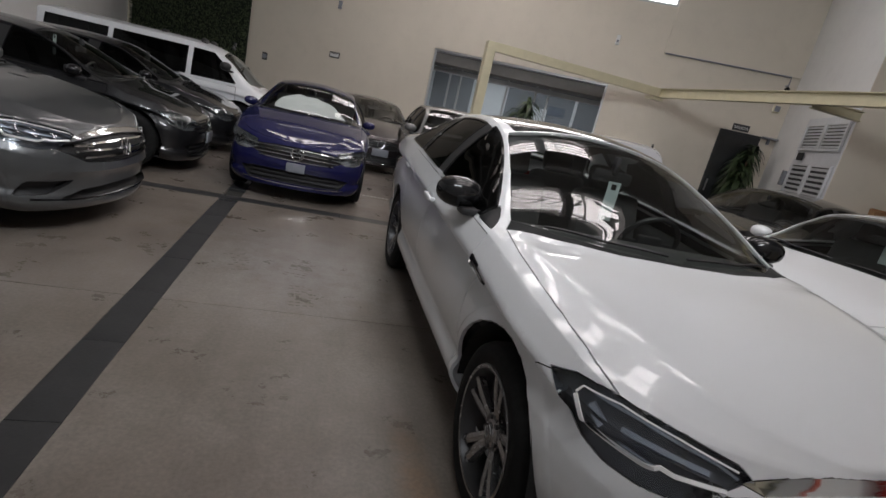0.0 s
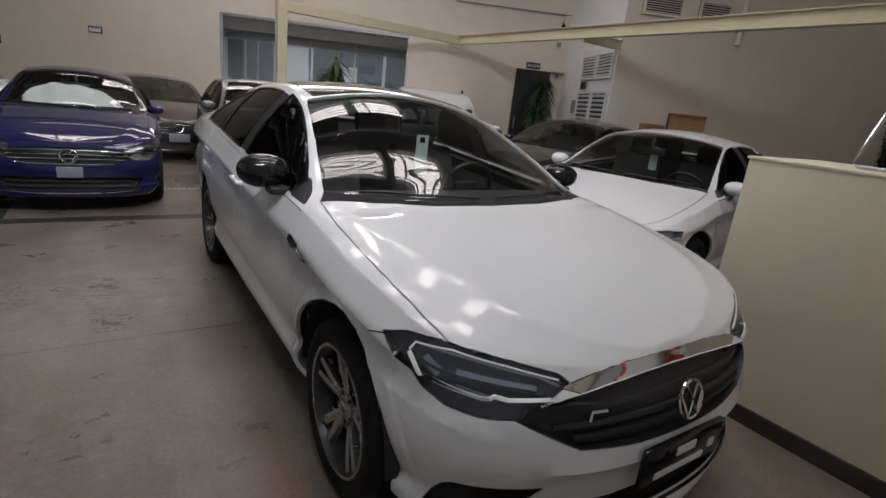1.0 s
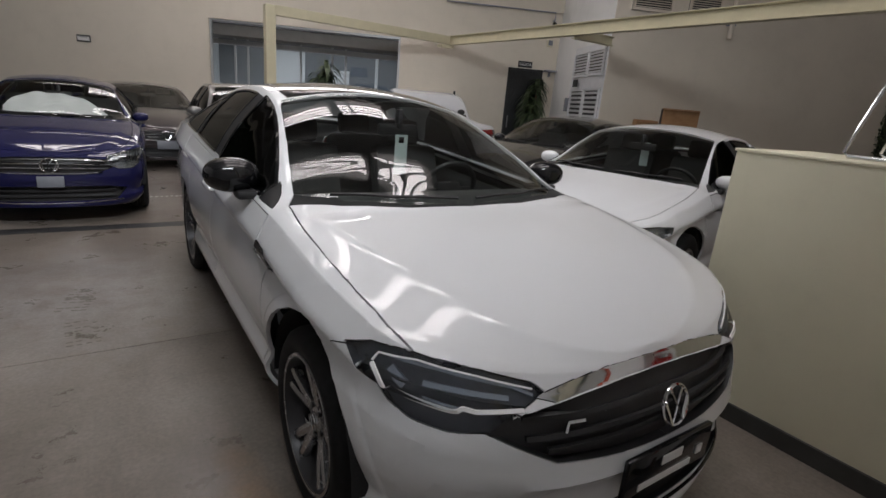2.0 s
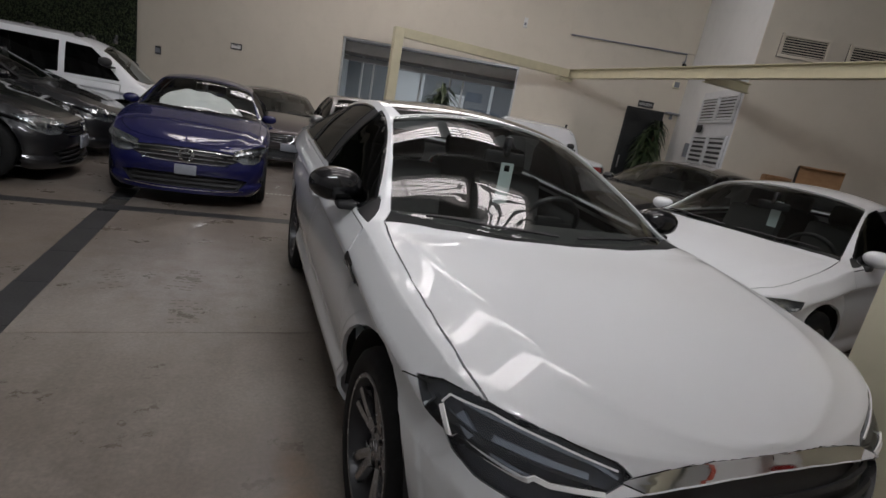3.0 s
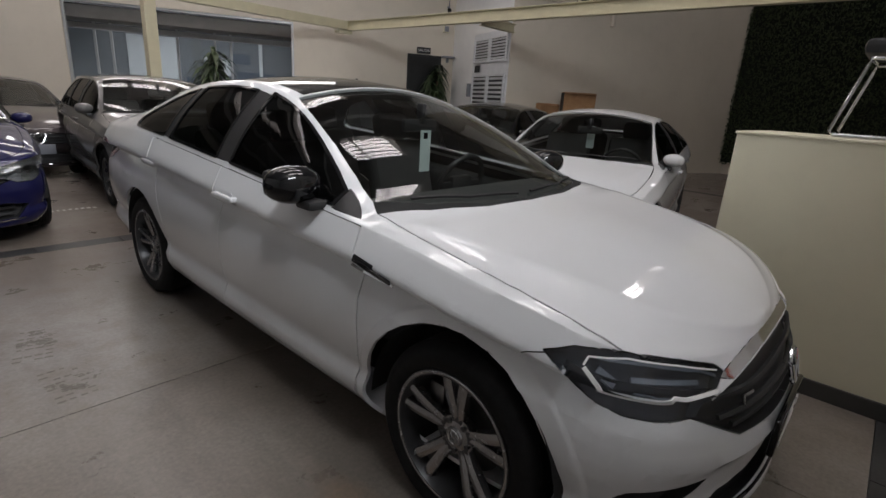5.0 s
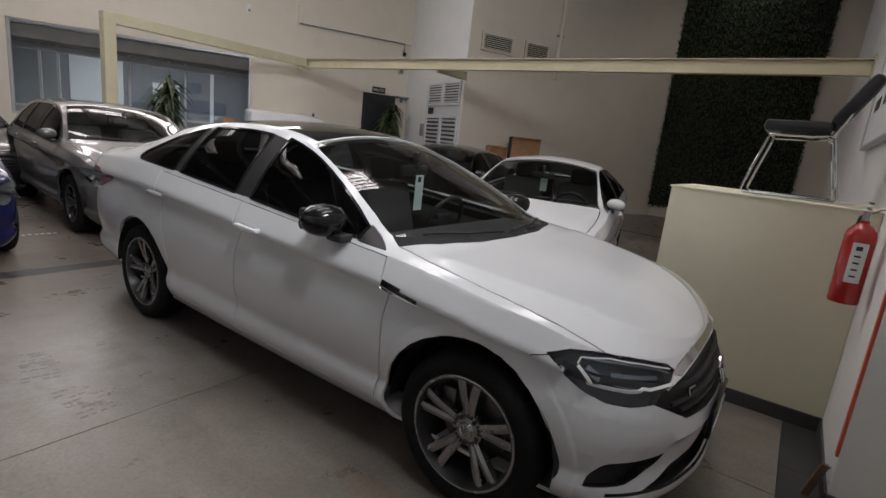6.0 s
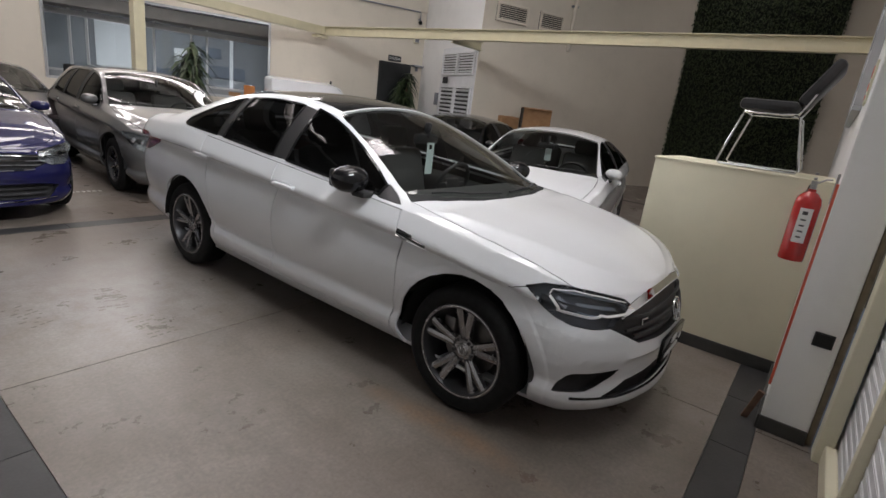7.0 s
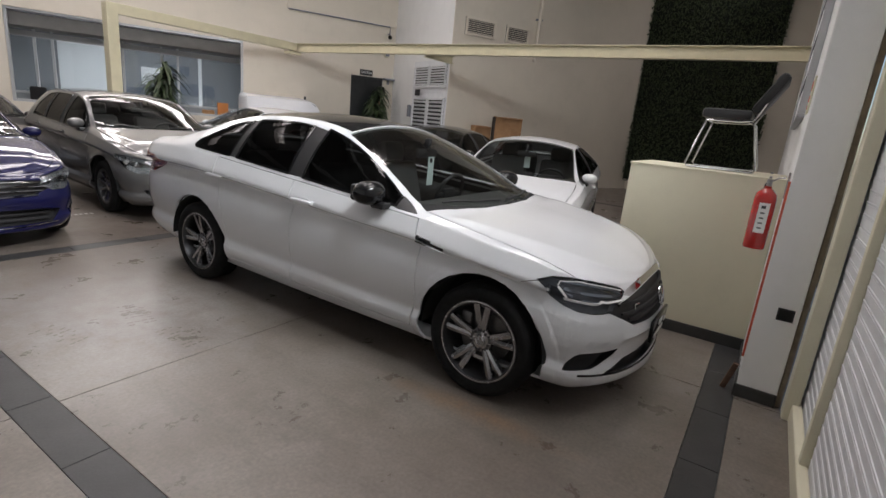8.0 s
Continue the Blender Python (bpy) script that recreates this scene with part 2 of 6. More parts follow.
M = {
    "white_paint": paint("white_paint", (0.71, 0.72, 0.735)),
    "grey_paint": paint("grey_metallic", (0.115, 0.12, 0.125), 0.6, 0.36, 0.2),
    "beige_paint": paint("silver_grey_metallic", (0.13, 0.128, 0.125), 0.3, 0.42, 0.2),
    "dark_paint": paint("dark_grey_metallic", (0.017, 0.017, 0.019), 0.4, 0.35, 0.2, 0.01),
    "black_paint": paint("black_paint", (0.010, 0.010, 0.012), 0.2, 0.25, 0.1, 0.01),
    "brown_paint": paint("dark_brown_metallic", (0.035, 0.028, 0.030), 0.5, 0.3, 0.2),
    "blue_paint": paint("deep_blue_metallic", (0.0012, 0.0022, 0.050), 0.0, 0.6, 0.2, 0.0),
    "screen": glass("windscreen_glass", (0.62, 0.66, 0.63)),
    "tint": glass("tinted_glass", (0.045, 0.047, 0.047), 0.42),
    "clear": glass("clear_glass", (0.88, 0.91, 0.92)),
    "gloss_black": plain("gloss_black", (0.008, 0.008, 0.009), 0.07, 0, 0.1, 5, spec=0.45),
    "black_plastic": plain("black_plastic", (0.018, 0.018, 0.019), 0.5, 0, 0.15, 20, 0.0004),
    "well": plain("wheel_well_liner", (0.012, 0.012, 0.012), 0.9, 0, 0.2, 12),
    "gap": plain("panel_gap", (0.01, 0.01, 0.01), 0.9),
    "chrome": plain("chrome", (0.62, 0.63, 0.64), 0.08, 1.0, 0.03, 0.5),
    "lamp_chrome": plain("bright_lamp_housing", (0.42, 0.43, 0.44), 0.22, 0.85, 0.3, 40),
    "lamp_inner": plain("lamp_reflector", (0.48, 0.53, 0.62), 0.2, 0.6, 0.1, 3),
    "lamp_dark": plain("lamp_housing", (0.12, 0.127, 0.148), 0.18, 0.5, 0.2, 20),
    "led": plain("light_guide", (0.92, 0.92, 0.92), 0.12, 0.0, 0.03, 10, coat=1.0),
    "red_lens": plain("red_lens", (0.22, 0.012, 0.012), 0.1, 0, 0.1, 9, coat=1.0),
    "rim": plain("machined_alloy", (0.36, 0.36, 0.37), 0.24, 0.85, 0.06, 3),
    "rim_dark": plain("anthracite_alloy", (0.05, 0.05, 0.053), 0.35, 0.5, 0.1, 8),
    "steel": plain("brushed_steel", (0.35, 0.35, 0.35), 0.3, 0.95, 0.06, 30),
    "disc": plain("brake_disc", (0.18, 0.175, 0.17), 0.4, 0.9, 0.12, 40),
    "tyre": tread(),
    "cabin": plain("cabin_lining", (0.05, 0.05, 0.05), 0.85, 0, 0.2, 30, 0.0005),
    "seat": plain("seat_cloth", (0.04, 0.039, 0.038), 0.9, 0, 0.25, 60, 0.001),
    "tag": plain("paper_tag", (0.62, 0.72, 0.70), 0.6, 0, 0.04, 8),
    "white_sheet": plain("white_sunshade", (0.80, 0.80, 0.80), 0.5, 0, 0.05, 4, 0.002),
    "plate_grey": plain("plate_holder_grey", (0.22, 0.23, 0.26), 0.4, 0, 0.1, 12),
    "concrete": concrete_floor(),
    "slate": plain("slate_tile", (0.036, 0.036, 0.037), 0.42, 0, 0.22, 5, 0.0012),
    "joint": plain("joint_filler", (0.05, 0.047, 0.043), 0.85, 0, 0.2, 15),
    "wall": plaster("cream_plaster", (0.68, 0.62, 0.525)),
    "wall_blue": plaster("white_plaster", (0.83, 0.83, 0.82)),
    "ceiling": plain("roof_sheet", (0.30, 0.288, 0.272), 0.7, 0, 0.1, 3),
    "beam": plain("cream_painted_steel", (0.60, 0.55, 0.38), 0.42, 0, 0.06, 5, 0.0006),
    "panel": plaster("cream_partition", (0.72, 0.68, 0.52)),
    "skirting": plain("dark_skirting_tile", (0.045, 0.045, 0.043), 0.45, 0, 0.2, 8),
    "shutter": plain("white_painted_steel", (0.70, 0.71, 0.73), 0.4, 0.0, 0.06, 6, 0.0005),
    "hedge": leaf_mat("hedge_leaf", (0.025, 0.037, 0.016), (0.080, 0.104, 0.045), 0.7),
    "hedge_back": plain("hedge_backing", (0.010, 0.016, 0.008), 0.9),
    "leaf": leaf_mat("plant_leaf", (0.018, 0.034, 0.014), (0.06, 0.09, 0.036), 0.4),
    "pot": plain("dark_plant_pot", (0.03, 0.03, 0.03), 0.5),
    "trunk": plain("plant_cane", (0.16, 0.11, 0.07), 0.8, 0, 0.2, 20, 0.003),
    "red": plain("red_enamel", (0.42, 0.012, 0.010), 0.22, 0, 0.06, 8, coat=0.6),
    "red_dull": plain("red_tape", (0.58, 0.10, 0.05), 0.55, 0, 0.15, 14),
    "label": plain("white_label", (0.70, 0.70, 0.68), 0.5, 0, 0.04, 10),
    "ink": plain("black_ink", (0.02, 0.02, 0.022), 0.6),
    "card": cardboard(),
    "dark_card": plain("dark_box_side", (0.03, 0.025, 0.022), 0.8),
    "poster": plain("dark_poster", (0.012, 0.014, 0.015), 0.3, 0, 0.3, 5),
    "leather": plain("black_vinyl", (0.015, 0.015, 0.016), 0.45, 0, 0.2, 40, 0.0008),
    "wood": plain("bench_wood", (0.24, 0.12, 0.05), 0.5, 0, 0.25, 14, 0.001),
    "office_wall": plaster("office_wall", (0.21, 0.22, 0.24)),
    "office_dark": plain("office_panel", (0.10, 0.12, 0.16), 0.5, 0, 0.2, 3),
    "office_white": plain("office_white_panel", (0.76, 0.77, 0.79), 0.5, 0, 0.05, 3),
    "frame_metal": plain("aluminium_frame", (0.46, 0.47, 0.48), 0.4, 0.4, 0.06, 10),
    "tool_tip": plain("old_wood_wedge", (0.13, 0.075, 0.05), 0.85, 0, 0.3, 20, 0.003),
    "orange": plain("orange_paper", (0.55, 0.20, 0.05), 0.6),
}


# ---- building helpers ----
def finish(bm, name, mat, smooth=None):
    me = bpy.data.meshes.new(name)
    bm.to_mesh(me)
    bm.free()
    if mat:
        me.materials.append(mat)
    if smooth is not None:
        for p in me.polygons:
            p.use_smooth = True
        me.set_sharp_from_angle(angle=radians(smooth))
    return me


def part(name, bm, mat, parent, label="", smooth=None):
    ob = new(name, finish(bm, name, M[mat] if isinstance(mat, str) else mat, smooth))
    ob.parent = parent
    return tagged(ob, label)


def add_box(bm, c, s, bevel=0.0, m=None):
    """A box of centre c and size s, its edges rounded, in the bmesh."""
    r = bmesh.ops.create_cube(bm, size=1.0)
    bmesh.ops.scale(bm, vec=s, verts=r["verts"])
    vs = r["verts"]
    if bevel:
        es = list({e for v in vs for e in v.link_edges})
        out = bmesh.ops.bevel(bm, geom=es, offset=bevel, segments=2, affect="EDGES", profile=0.5)
        vs = list({v for f in out["faces"] for v in f.verts} | {v for v in vs if v.is_valid})
    bmesh.ops.translate(bm, vec=c, verts=vs)
    if m:
        bmesh.ops.transform(bm, matrix=m, verts=vs)
    return vs


def box(name, c, s, mat, parent=None, bevel=0.0, label="", m=None):
    bm = bmesh.new()
    add_box(bm, c, s, bevel, m)
    return part(name, bm, mat, parent, label)


def add_tube(bm, pts, r, sides=10, closed=False):
    """A round bar along a line of points."""
    pts = [Vector(p) for p in pts]
    rings = []
    n = len(pts)
    up = Vector((0.31, 0.17, 0.93)).normalized()
    for i, p in enumerate(pts):
        a = pts[(i - 1) % n] if (i or closed) else p
        b = pts[(i + 1) % n] if (i < n - 1 or closed) else p
        d = (b - a).normalized()
        u = d.cross(up)
        if u.length < 0.05:
            u = d.cross(Vector((1, 0, 0)))
        u.normalize()
        w = d.cross(u)
        rr = r[i] if isinstance(r, (list, tuple)) else r
        rings.append([bm.verts.new(p + (u * math.cos(t) + w * math.sin(t)) * rr) for t in [2 * math.pi * k / sides for k in range(sides)]])
    for i in range(n if closed else n - 1):
        A, B = rings[i], rings[(i + 1) % n]
        for k in range(sides):
            bm.faces.new((A[k], A[(k + 1) % sides], B[(k + 1) % sides], B[k]))
    if not closed:
        bm.faces.new(rings[0][::-1])
        bm.faces.new(rings[-1])


def add_lathe(bm, profile, axis="X", steps=40, m=None, close=False):
    """A body of revolution: profile of (radius, height along the axis)."""
    rings = []
    for k in range(steps):
        t = 2 * math.pi * k / steps
        ring = []
        for r, h in profile:
            a, b = r * math.cos(t), r * math.sin(t)
            p = Vector((h, a, b)) if axis == "X" else Vector((a, b, h))
            ring.append(bm.verts.new(m @ p if m else p))
        rings.append(ring)
    q = len(profile)
    for k in range(steps):
        A, B = rings[k], rings[(k + 1) % steps]
        for i in range(q - (0 if close else 1)):
            j = (i + 1) % q
            if profile[i][0] < 1e-6 and profile[j][0] < 1e-6:
                continue
            bm.faces.new((A[i], A[j], B[j], B[i]))
    bmesh.ops.remove_doubles(bm, verts=bm.verts, dist=1e-5)


def pchip(table):
    """A smooth monotone curve through (position, value) rows."""
    x = np.array([r[0] for r in table], float)
    y = np.array([r[1] for r in table], float)
    h, d = np.diff(x), np.diff(y) / np.diff(x)
    s = np.zeros(len(x))
    for i in range(1, len(x) - 1):
        if d[i - 1] * d[i] > 0:
            w1, w2 = 2 * h[i] + h[i - 1], h[i] + 2 * h[i - 1]
            s[i] = (w1 + w2) / (w1 / d[i - 1] + w2 / d[i])
    s[0], s[-1] = d[0], d[-1]

    def f(v):
        v = min(max(v, x[0]), x[-1])
        i = min(int(np.searchsorted(x, v, side="right")) - 1, len(h) - 1)
        t = (v - x[i]) / h[i]
        return float(y[i] * (1 + 2 * t) * (1 - t) ** 2 + s[i] * h[i] * t * (1 - t) ** 2 + y[i + 1] * t * t * (3 - 2 * t) + s[i + 1] * h[i] * t * t * (t - 1))
    return f


def inside(p, poly):
    x, y = p
    c = False
    for (x1, y1), (x2, y2) in zip(poly, poly[1:] + poly[:1]):
        if (y1 > y) != (y2 > y) and x < (x2 - x1) * (y - y1) / (y2 - y1) + x1:
            c = not c
    return c


# ---- cars ----
from mathutils.bvhtree import BVHTree

VIEW = {
    "side": (Vector((0, 1, 0)), Vector((0, 0, 1)), Vector((-1, 0, 0))),
    "top": (Vector((1, 0, 0)), Vector((0, 1, 0)), Vector((0, 0, 1))),
    "front": (Vector((1, 0, 0)), Vector((0, 0, 1)), Vector((0, -1, 0))),
    "rear": (Vector((1, 0, 0)), Vector((0, 0, 1)), Vector((0, 1, 0))),
    "corner": (Vector((0.8, -0.6, 0)), Vector((0, 0, 1)), Vector((-0.6, -0.8, 0))),
    "tail": (Vector((0.7071, 0.7071, 0)), Vector((0, 0, 1)), Vector((-0.7071, 0.7071, 0))),
}

# The shape of a saloon, front axle at y = 0, nose towards -y; rows of (y, metres)
SALOON = dict(
    nose=-0.775, tail=3.81, nose_len=0.60, tail_len=0.56, base=2.686, arch=0.372,
    W=[(-0.30, 0.858), (0, 0.892), (0.6, 0.897), (1.4, 0.90), (2.3, 0.898), (2.686, 0.895), (3.1, 0.875), (3.28, 0.86)],
    zb=[(-0.86, 0.19), (-0.5, 0.17), (-0.36, 0.19), (0.4, 0.20), (1.3, 0.20), (2.3, 0.21), (3.1, 0.24), (3.84, 0.30)],
    z5=[(-0.86, 0.66), (-0.7, 0.725), (-0.5, 0.785), (-0.3, 0.825), (0, 0.875), (0.45, 0.935), (1.0, 0.972), (1.6, 1.015), (2.3, 1.058), (2.7, 1.078), (3.2, 1.07), (3.6, 1.045), (3.84, 0.98)],
    x6=[(-0.86, 0.60), (-0.5, 0.69), (0, 0.725), (0.45, 0.74), (0.62, 0.735), (1.0, 0.635), (1.35, 0.575), (2.0, 0.56), (2.5, 0.57), (2.9, 0.61), (3.15, 0.665), (3.5, 0.68), (3.84, 0.65)],
    z6=[(-0.86, 0.68), (-0.6, 0.765), (-0.3, 0.843), (0, 0.898), (0.45, 0.963), (0.60, 0.985), (1.0, 1.225), (1.30, 1.345), (1.75, 1.392), (2.3, 1.362), (2.6, 1.312), (2.95, 1.21), (3.2, 1.138), (3.5, 1.105), (3.84, 1.0)],
    zc=[(-0.86, 0.69), (-0.6, 0.800), (-0.3, 0.882), (0, 0.930), (0.28, 0.962), (0.335, 0.980), (0.7, 1.163), (1.0, 1.305), (1.27, 1.405), (1.5, 1.442), (1.8, 1.459), (2.3, 1.44), (2.6, 1.385), (3.0, 1.24), (3.2, 1.162), (3.3, 1.142), (3.65, 1.12), (3.84, 1.02)],
    set_back=[(0.15, 0.05), (0.20, 0.0), (0.245, 0.004), (0.27, 0.024), (0.40, 0.036), (0.455, 0.004), (0.485, 0.012), (0.53, 0.022), (0.58, 0.010), (0.64, 0.05), (0.70, 0.10), (0.80, 0.14), (1.0, 0.2)],
    ridge=0.010,
)
HATCH = dict(SALOON)
HATCH.update(
    tail=3.50, tail_len=0.30,
    W=[(-0.30, 0.858), (0, 0.892), (0.6, 0.897), (1.4, 0.90), (2.3, 0.898), (2.686, 0.895), (3.0, 0.885), (3.28, 0.86)],
    z5=SALOON["z5"][:10] + [(3.2, 1.06), (3.50, 1.0)],
    x6=SALOON["x6"][:9] + [(2.9, 0.57), (3.2, 0.58), (3.5, 0.60)],
    z6=SALOON["z6"][:8] + [(1.75, 1.40), (2.3, 1.40), (2.8, 1.37), (3.15, 1.28), (3.35, 1.08), (3.5, 0.96)],
    zc=SALOON["zc"][:11] + [(2.3, 1.465), (2.8, 1.45), (3.15, 1.38), (3.38, 1.10), (3.5, 0.98)],
)
VAN = dict(SALOON)
VAN.update(
    nose=-0.90, tail=4.0, nose_len=0.40, tail_len=0.14, base=3.0, arch=0.385,
    W=[(-0.50, 0.90), (0, 0.945), (0.6, 0.95), (3.0, 0.95), (3.86, 0.93)],
    zb=[(-0.90, 0.24), (0.4, 0.26), (4.0, 0.30)],
    z5=[(-0.90, 0.86), (-0.7, 0.98), (-0.4, 1.05), (0, 1.10), (0.5, 1.13), (3.9, 1.14), (4.0, 1.12)],
    x6=[(-0.90, 0.70), (-0.5, 0.80), (-0.2, 0.82), (0.3, 0.78), (0.7, 0.74), (4.0, 0.74)],
    z6=[(-0.90, 0.90), (-0.5, 1.07), (-0.25, 1.13), (0.1, 1.40), (0.45, 1.68), (0.8, 1.83), (1.2, 1.86), (3.8, 1.86), (4.0, 1.80)],
    zc=[(-0.90, 0.92), (-0.6, 1.09), (-0.42, 1.15), (-0.1, 1.42), (0.3, 1.74), (0.6, 1.88), (1.0, 1.94), (3.8, 1.94), (4.0, 1.88)],
    ridge=0.0,
)
SIDE_OFF = pchip([(0.0, -0.105), (0.05, -0.070), (0.10, -0.043), (0.15, -0.026), (0.19, -0.024), (0.262, -0.042), (0.274, -0.042), (0.32, -0.031), (0.50, -0.010), (0.60, -0.011), (0.70, -0.026), (0.79, -0.054), (0.815, -0.046), (0.840, -0.003), (0.852, -0.001), (0.87, -0.004), (0.92, -0.022), (1.0, -0.055)])
SIDE_Q = [0.0, 0.025, 0.05, 0.075, 0.10, 0.13, 0.15, 0.175, 0.19, 0.205, 0.235, 0.256, 0.262, 0.274, 0.282, 0.31, 0.36, 0.42, 0.5, 0.58, 0.66, 0.74, 0.79, 0.815, 0.828, 0.840, 0.852, 0.87, 0.89, 0.92, 0.95, 0.98, 1.0]


def car_half(S, step):
    """The skin of the car's right half as a grid of faces."""
    c = {k: pchip(S[k]) for k in ("W", "zb", "z5", "x6", "z6", "zc", "set_back")}
    nose, tail, nl, tl = S["nose"], S["tail"], S["nose_len"], S["tail_len"]
    ys = []
    blunt = S.get("blunt", 2.0)
    for k in range(31):
        t = radians(90 * (k / 30) ** 1.25)
        ys.append((nose + nl - nl * math.cos(t), (1 - math.cos(t) ** blunt) ** (1 / blunt)))
    n = int((tail - tl - nose - nl) / step)
    for k in range(1, n):
        ys.append((nose + nl + (tail - tl - nose - nl) * k / n, 1.0))
    for k in range(13):
        t = radians(90 * (1 - (1 - k / 12) ** 1.25))
        ys.append((tail - tl + tl * math.sin(t) ** 0.78, math.cos(t) ** 0.78 if k < 12 else 0.0))
    rows = []
    for y, k in ys:
        w = c["W"](y) * max(k, 0.001)
        zb, z5, z6, zc = c["zb"](y), c["z5"](y), c["z6"](y), c["zc"](y)
        f = min(1.0, w / 0.35)
        pts = [(0.0, zb - 0.0), (w * 0.5, zb)]
        for q in SIDE_Q:
            z = zb + (z5 - zb) * q
            x = w + SIDE_OFF(q) * f
            d = min(math.hypot(y, z - 0.32), math.hypot(y - S["base"], z - 0.32)) - S["arch"]
            if k >= 0.999 and not S.get("lip"):
                e = min(1.0, max(0.0, (d - 0.045) / 0.04))
                x += 0.012 * (1 - e * e * (3 - 2 * e)) * (1 if z < 0.8 else 0)
            pts.append((x, z))
        xs = pts[-1][0]
        x6 = min(c["x6"](y), max(xs - 0.05, xs * 0.85))
        for t in (0.12, 0.3, 0.5, 0.7, 0.88, 0.96, 1.0):
            b = 0.022 * math.sin(math.pi * t) * min(1.0, max(0.0, (z6 - z5) / 0.2))
            pts.append((xs + (x6 - xs) * t + b, z5 + (z6 - z5) * t + b * 0.4))
        uc = min(0.93, max(0.70, 0.857 + 0.235 * y))
        for u in [1 - (1 - uc) * i / 6 for i in range(1, 7)] + [uc * (1 - i / 18) for i in range(1, 19)]:
            pts.append((x6 * u, z6 + (zc - z6) * (1 - u ** S.get("arc", 2.3))))
        rows.append([(x, y + c["set_back"](z) * max(0.0, 1 - (y - nose) / 0.60) ** 1.6, z) for x, z in pts])
    # fair the nose and bonnet
    P = np.array(rows)
    P[:, :, 0] *= -1
    top = 2 + len(SIDE_Q) + S.get("fair_from", -4)
    ease = np.clip((0.05 - P[:, :, 1]) / 0.45, 0, 1) * np.clip((np.arange(P.shape[1]) - top) / 5, 0, 1)[None, :]
    ease[0] = 0
    glassy = np.clip((P[:, :, 1] - S.get("glass_from", 0.36)) / 0.15, 0, 1) * np.clip((1.34 - P[:, :, 1]) / 0.15, 0, 1) * np.clip((np.arange(P.shape[1]) - (P.shape[1] - 25)) / 4, 0, 1)[None, :]
    for turn in range(30):
        ease = ease if turn < S.get("fair", 30) else 0 * ease
        right = np.concatenate([P[:, 1:], P[:, -2:-1] * np.array((-1, 1, 1))], axis=1)
        left = np.concatenate([P[:, :1], P[:, :-1]], axis=1)
        fore = np.concatenate([P[1:2] * np.array((-1, 1, 1)), P[:-1]])
        aft = np.concatenate([P[1:], P[-1:]])
        P += 0.5 * np.maximum(ease, glassy)[:, :, None] * ((right + left + fore + aft) / 4 - P)
    # the crease along each side of the bonnet
    along = np.clip((P[:, -24:, 1] + S.get("crease_from", 0.62)) / 0.18, 0, 1) * np.clip((0.36 - P[:, -24:, 1]) / 0.12, 0, 1)
    swell = np.array([((i / 6) ** 2 if i <= 6 else max(0.0, 1 - (i - 6) / 11) ** 1.6) for i in range(1, 25)])
    P[:, -24:, 2] += S["ridge"] * along * swell[None, :]
    P[:, :, 0] *= -1
    rows = [[tuple(q) for q in r] for r in P.tolist()]
    warp = S.get("warp")
    bm = bmesh.new()
    lay = bm.faces.layers.int.new("region")
    grid = []
    for r in rows:
        grid.append([bm.verts.new((-x * S.get("sx", 1), warp(y) if warp else y, z * S.get("sz", 1))) for x, y, z in r])
    for a, b in zip(grid, grid[1:]):
        for i in range(len(a) - 1):
            bm.faces.new((a[i], a[i + 1], b[i + 1], b[i]))
    bmesh.ops.remove_doubles(bm, verts=bm.verts, dist=2e-4)
    bm.normal_update()
    probe = bm.faces[:]
    if sum(f.normal.z for f in probe if f.calc_center_median().z > 1.2) < 0:
        bmesh.ops.reverse_faces(bm, faces=bm.faces)
        bm.normal_update()
    return bm, lay


def cut(bm, lay, poly, view, tag, least=0.2, only=None):
    """Cuts the outline into the skin and gives the faces inside it the number tag."""
    A, B, out = VIEW[view]
    us, vs = [p[0] for p in poly], [p[1] for p in poly]
    lo, hi = (min(us) - 0.06, min(vs) - 0.06), (max(us) + 0.06, max(vs) + 0.06)

    def near():
        fs = []
        for f in bm.faces:
            if f[lay] == 0 and f.normal.dot(out) > least:
                p = f.calc_center_median()
                if lo[0] < p.dot(A) < hi[0] and lo[1] < p.dot(B) < hi[1] and (only is None or only(p)):
                    fs.append(f)
        return fs
    for p, q in zip(poly, poly[1:] + poly[:1]):
        du, dv = q[0] - p[0], q[1] - p[1]
        fs = near()
        if not fs:
            return
        geom = fs + list({e for f in fs for e in f.edges}) + list({v for f in fs for v in f.verts})
        bmesh.ops.bisect_plane(bm, geom=geom, dist=1e-5, plane_co=A * p[0] + B * p[1], plane_no=(A * dv - B * du).normalized())
    for f in near():
        p = f.calc_center_median()
        if inside((p.dot(A), p.dot(B)), poly):
            f[lay] = tag


def take(bm, tag):
    """A copy of the faces with this number."""
    b = bm.copy()
    lay = b.faces.layers.int["region"]
    bmesh.ops.delete(b, geom=[f for f in b.faces if f[lay] != tag], context="FACES")
    return b


def mirrored(b):
    o = b.copy()
    bmesh.ops.scale(o, vec=(-1, 1, 1), verts=o.verts)
    bmesh.ops.reverse_faces(o, faces=o.faces)
    return o


def whole(b):
    """The half and its mirror image, joined in the middle."""
    me = bpy.data.meshes.new("half")
    mirrored(b).to_mesh(me)
    b.from_mesh(me)
    bpy.data.meshes.remove(me)
    bmesh.ops.remove_doubles(b, verts=[v for v in b.verts if abs(v.co.x) < 3e-3], dist=1.5e-3)
    return b


def rim_edges(b):
    return [e for e in b.edges if len(e.link_faces) == 1 and not (abs(e.verts[0].co.x) < 1e-3 and abs(e.verts[1].co.x) < 1e-3)]


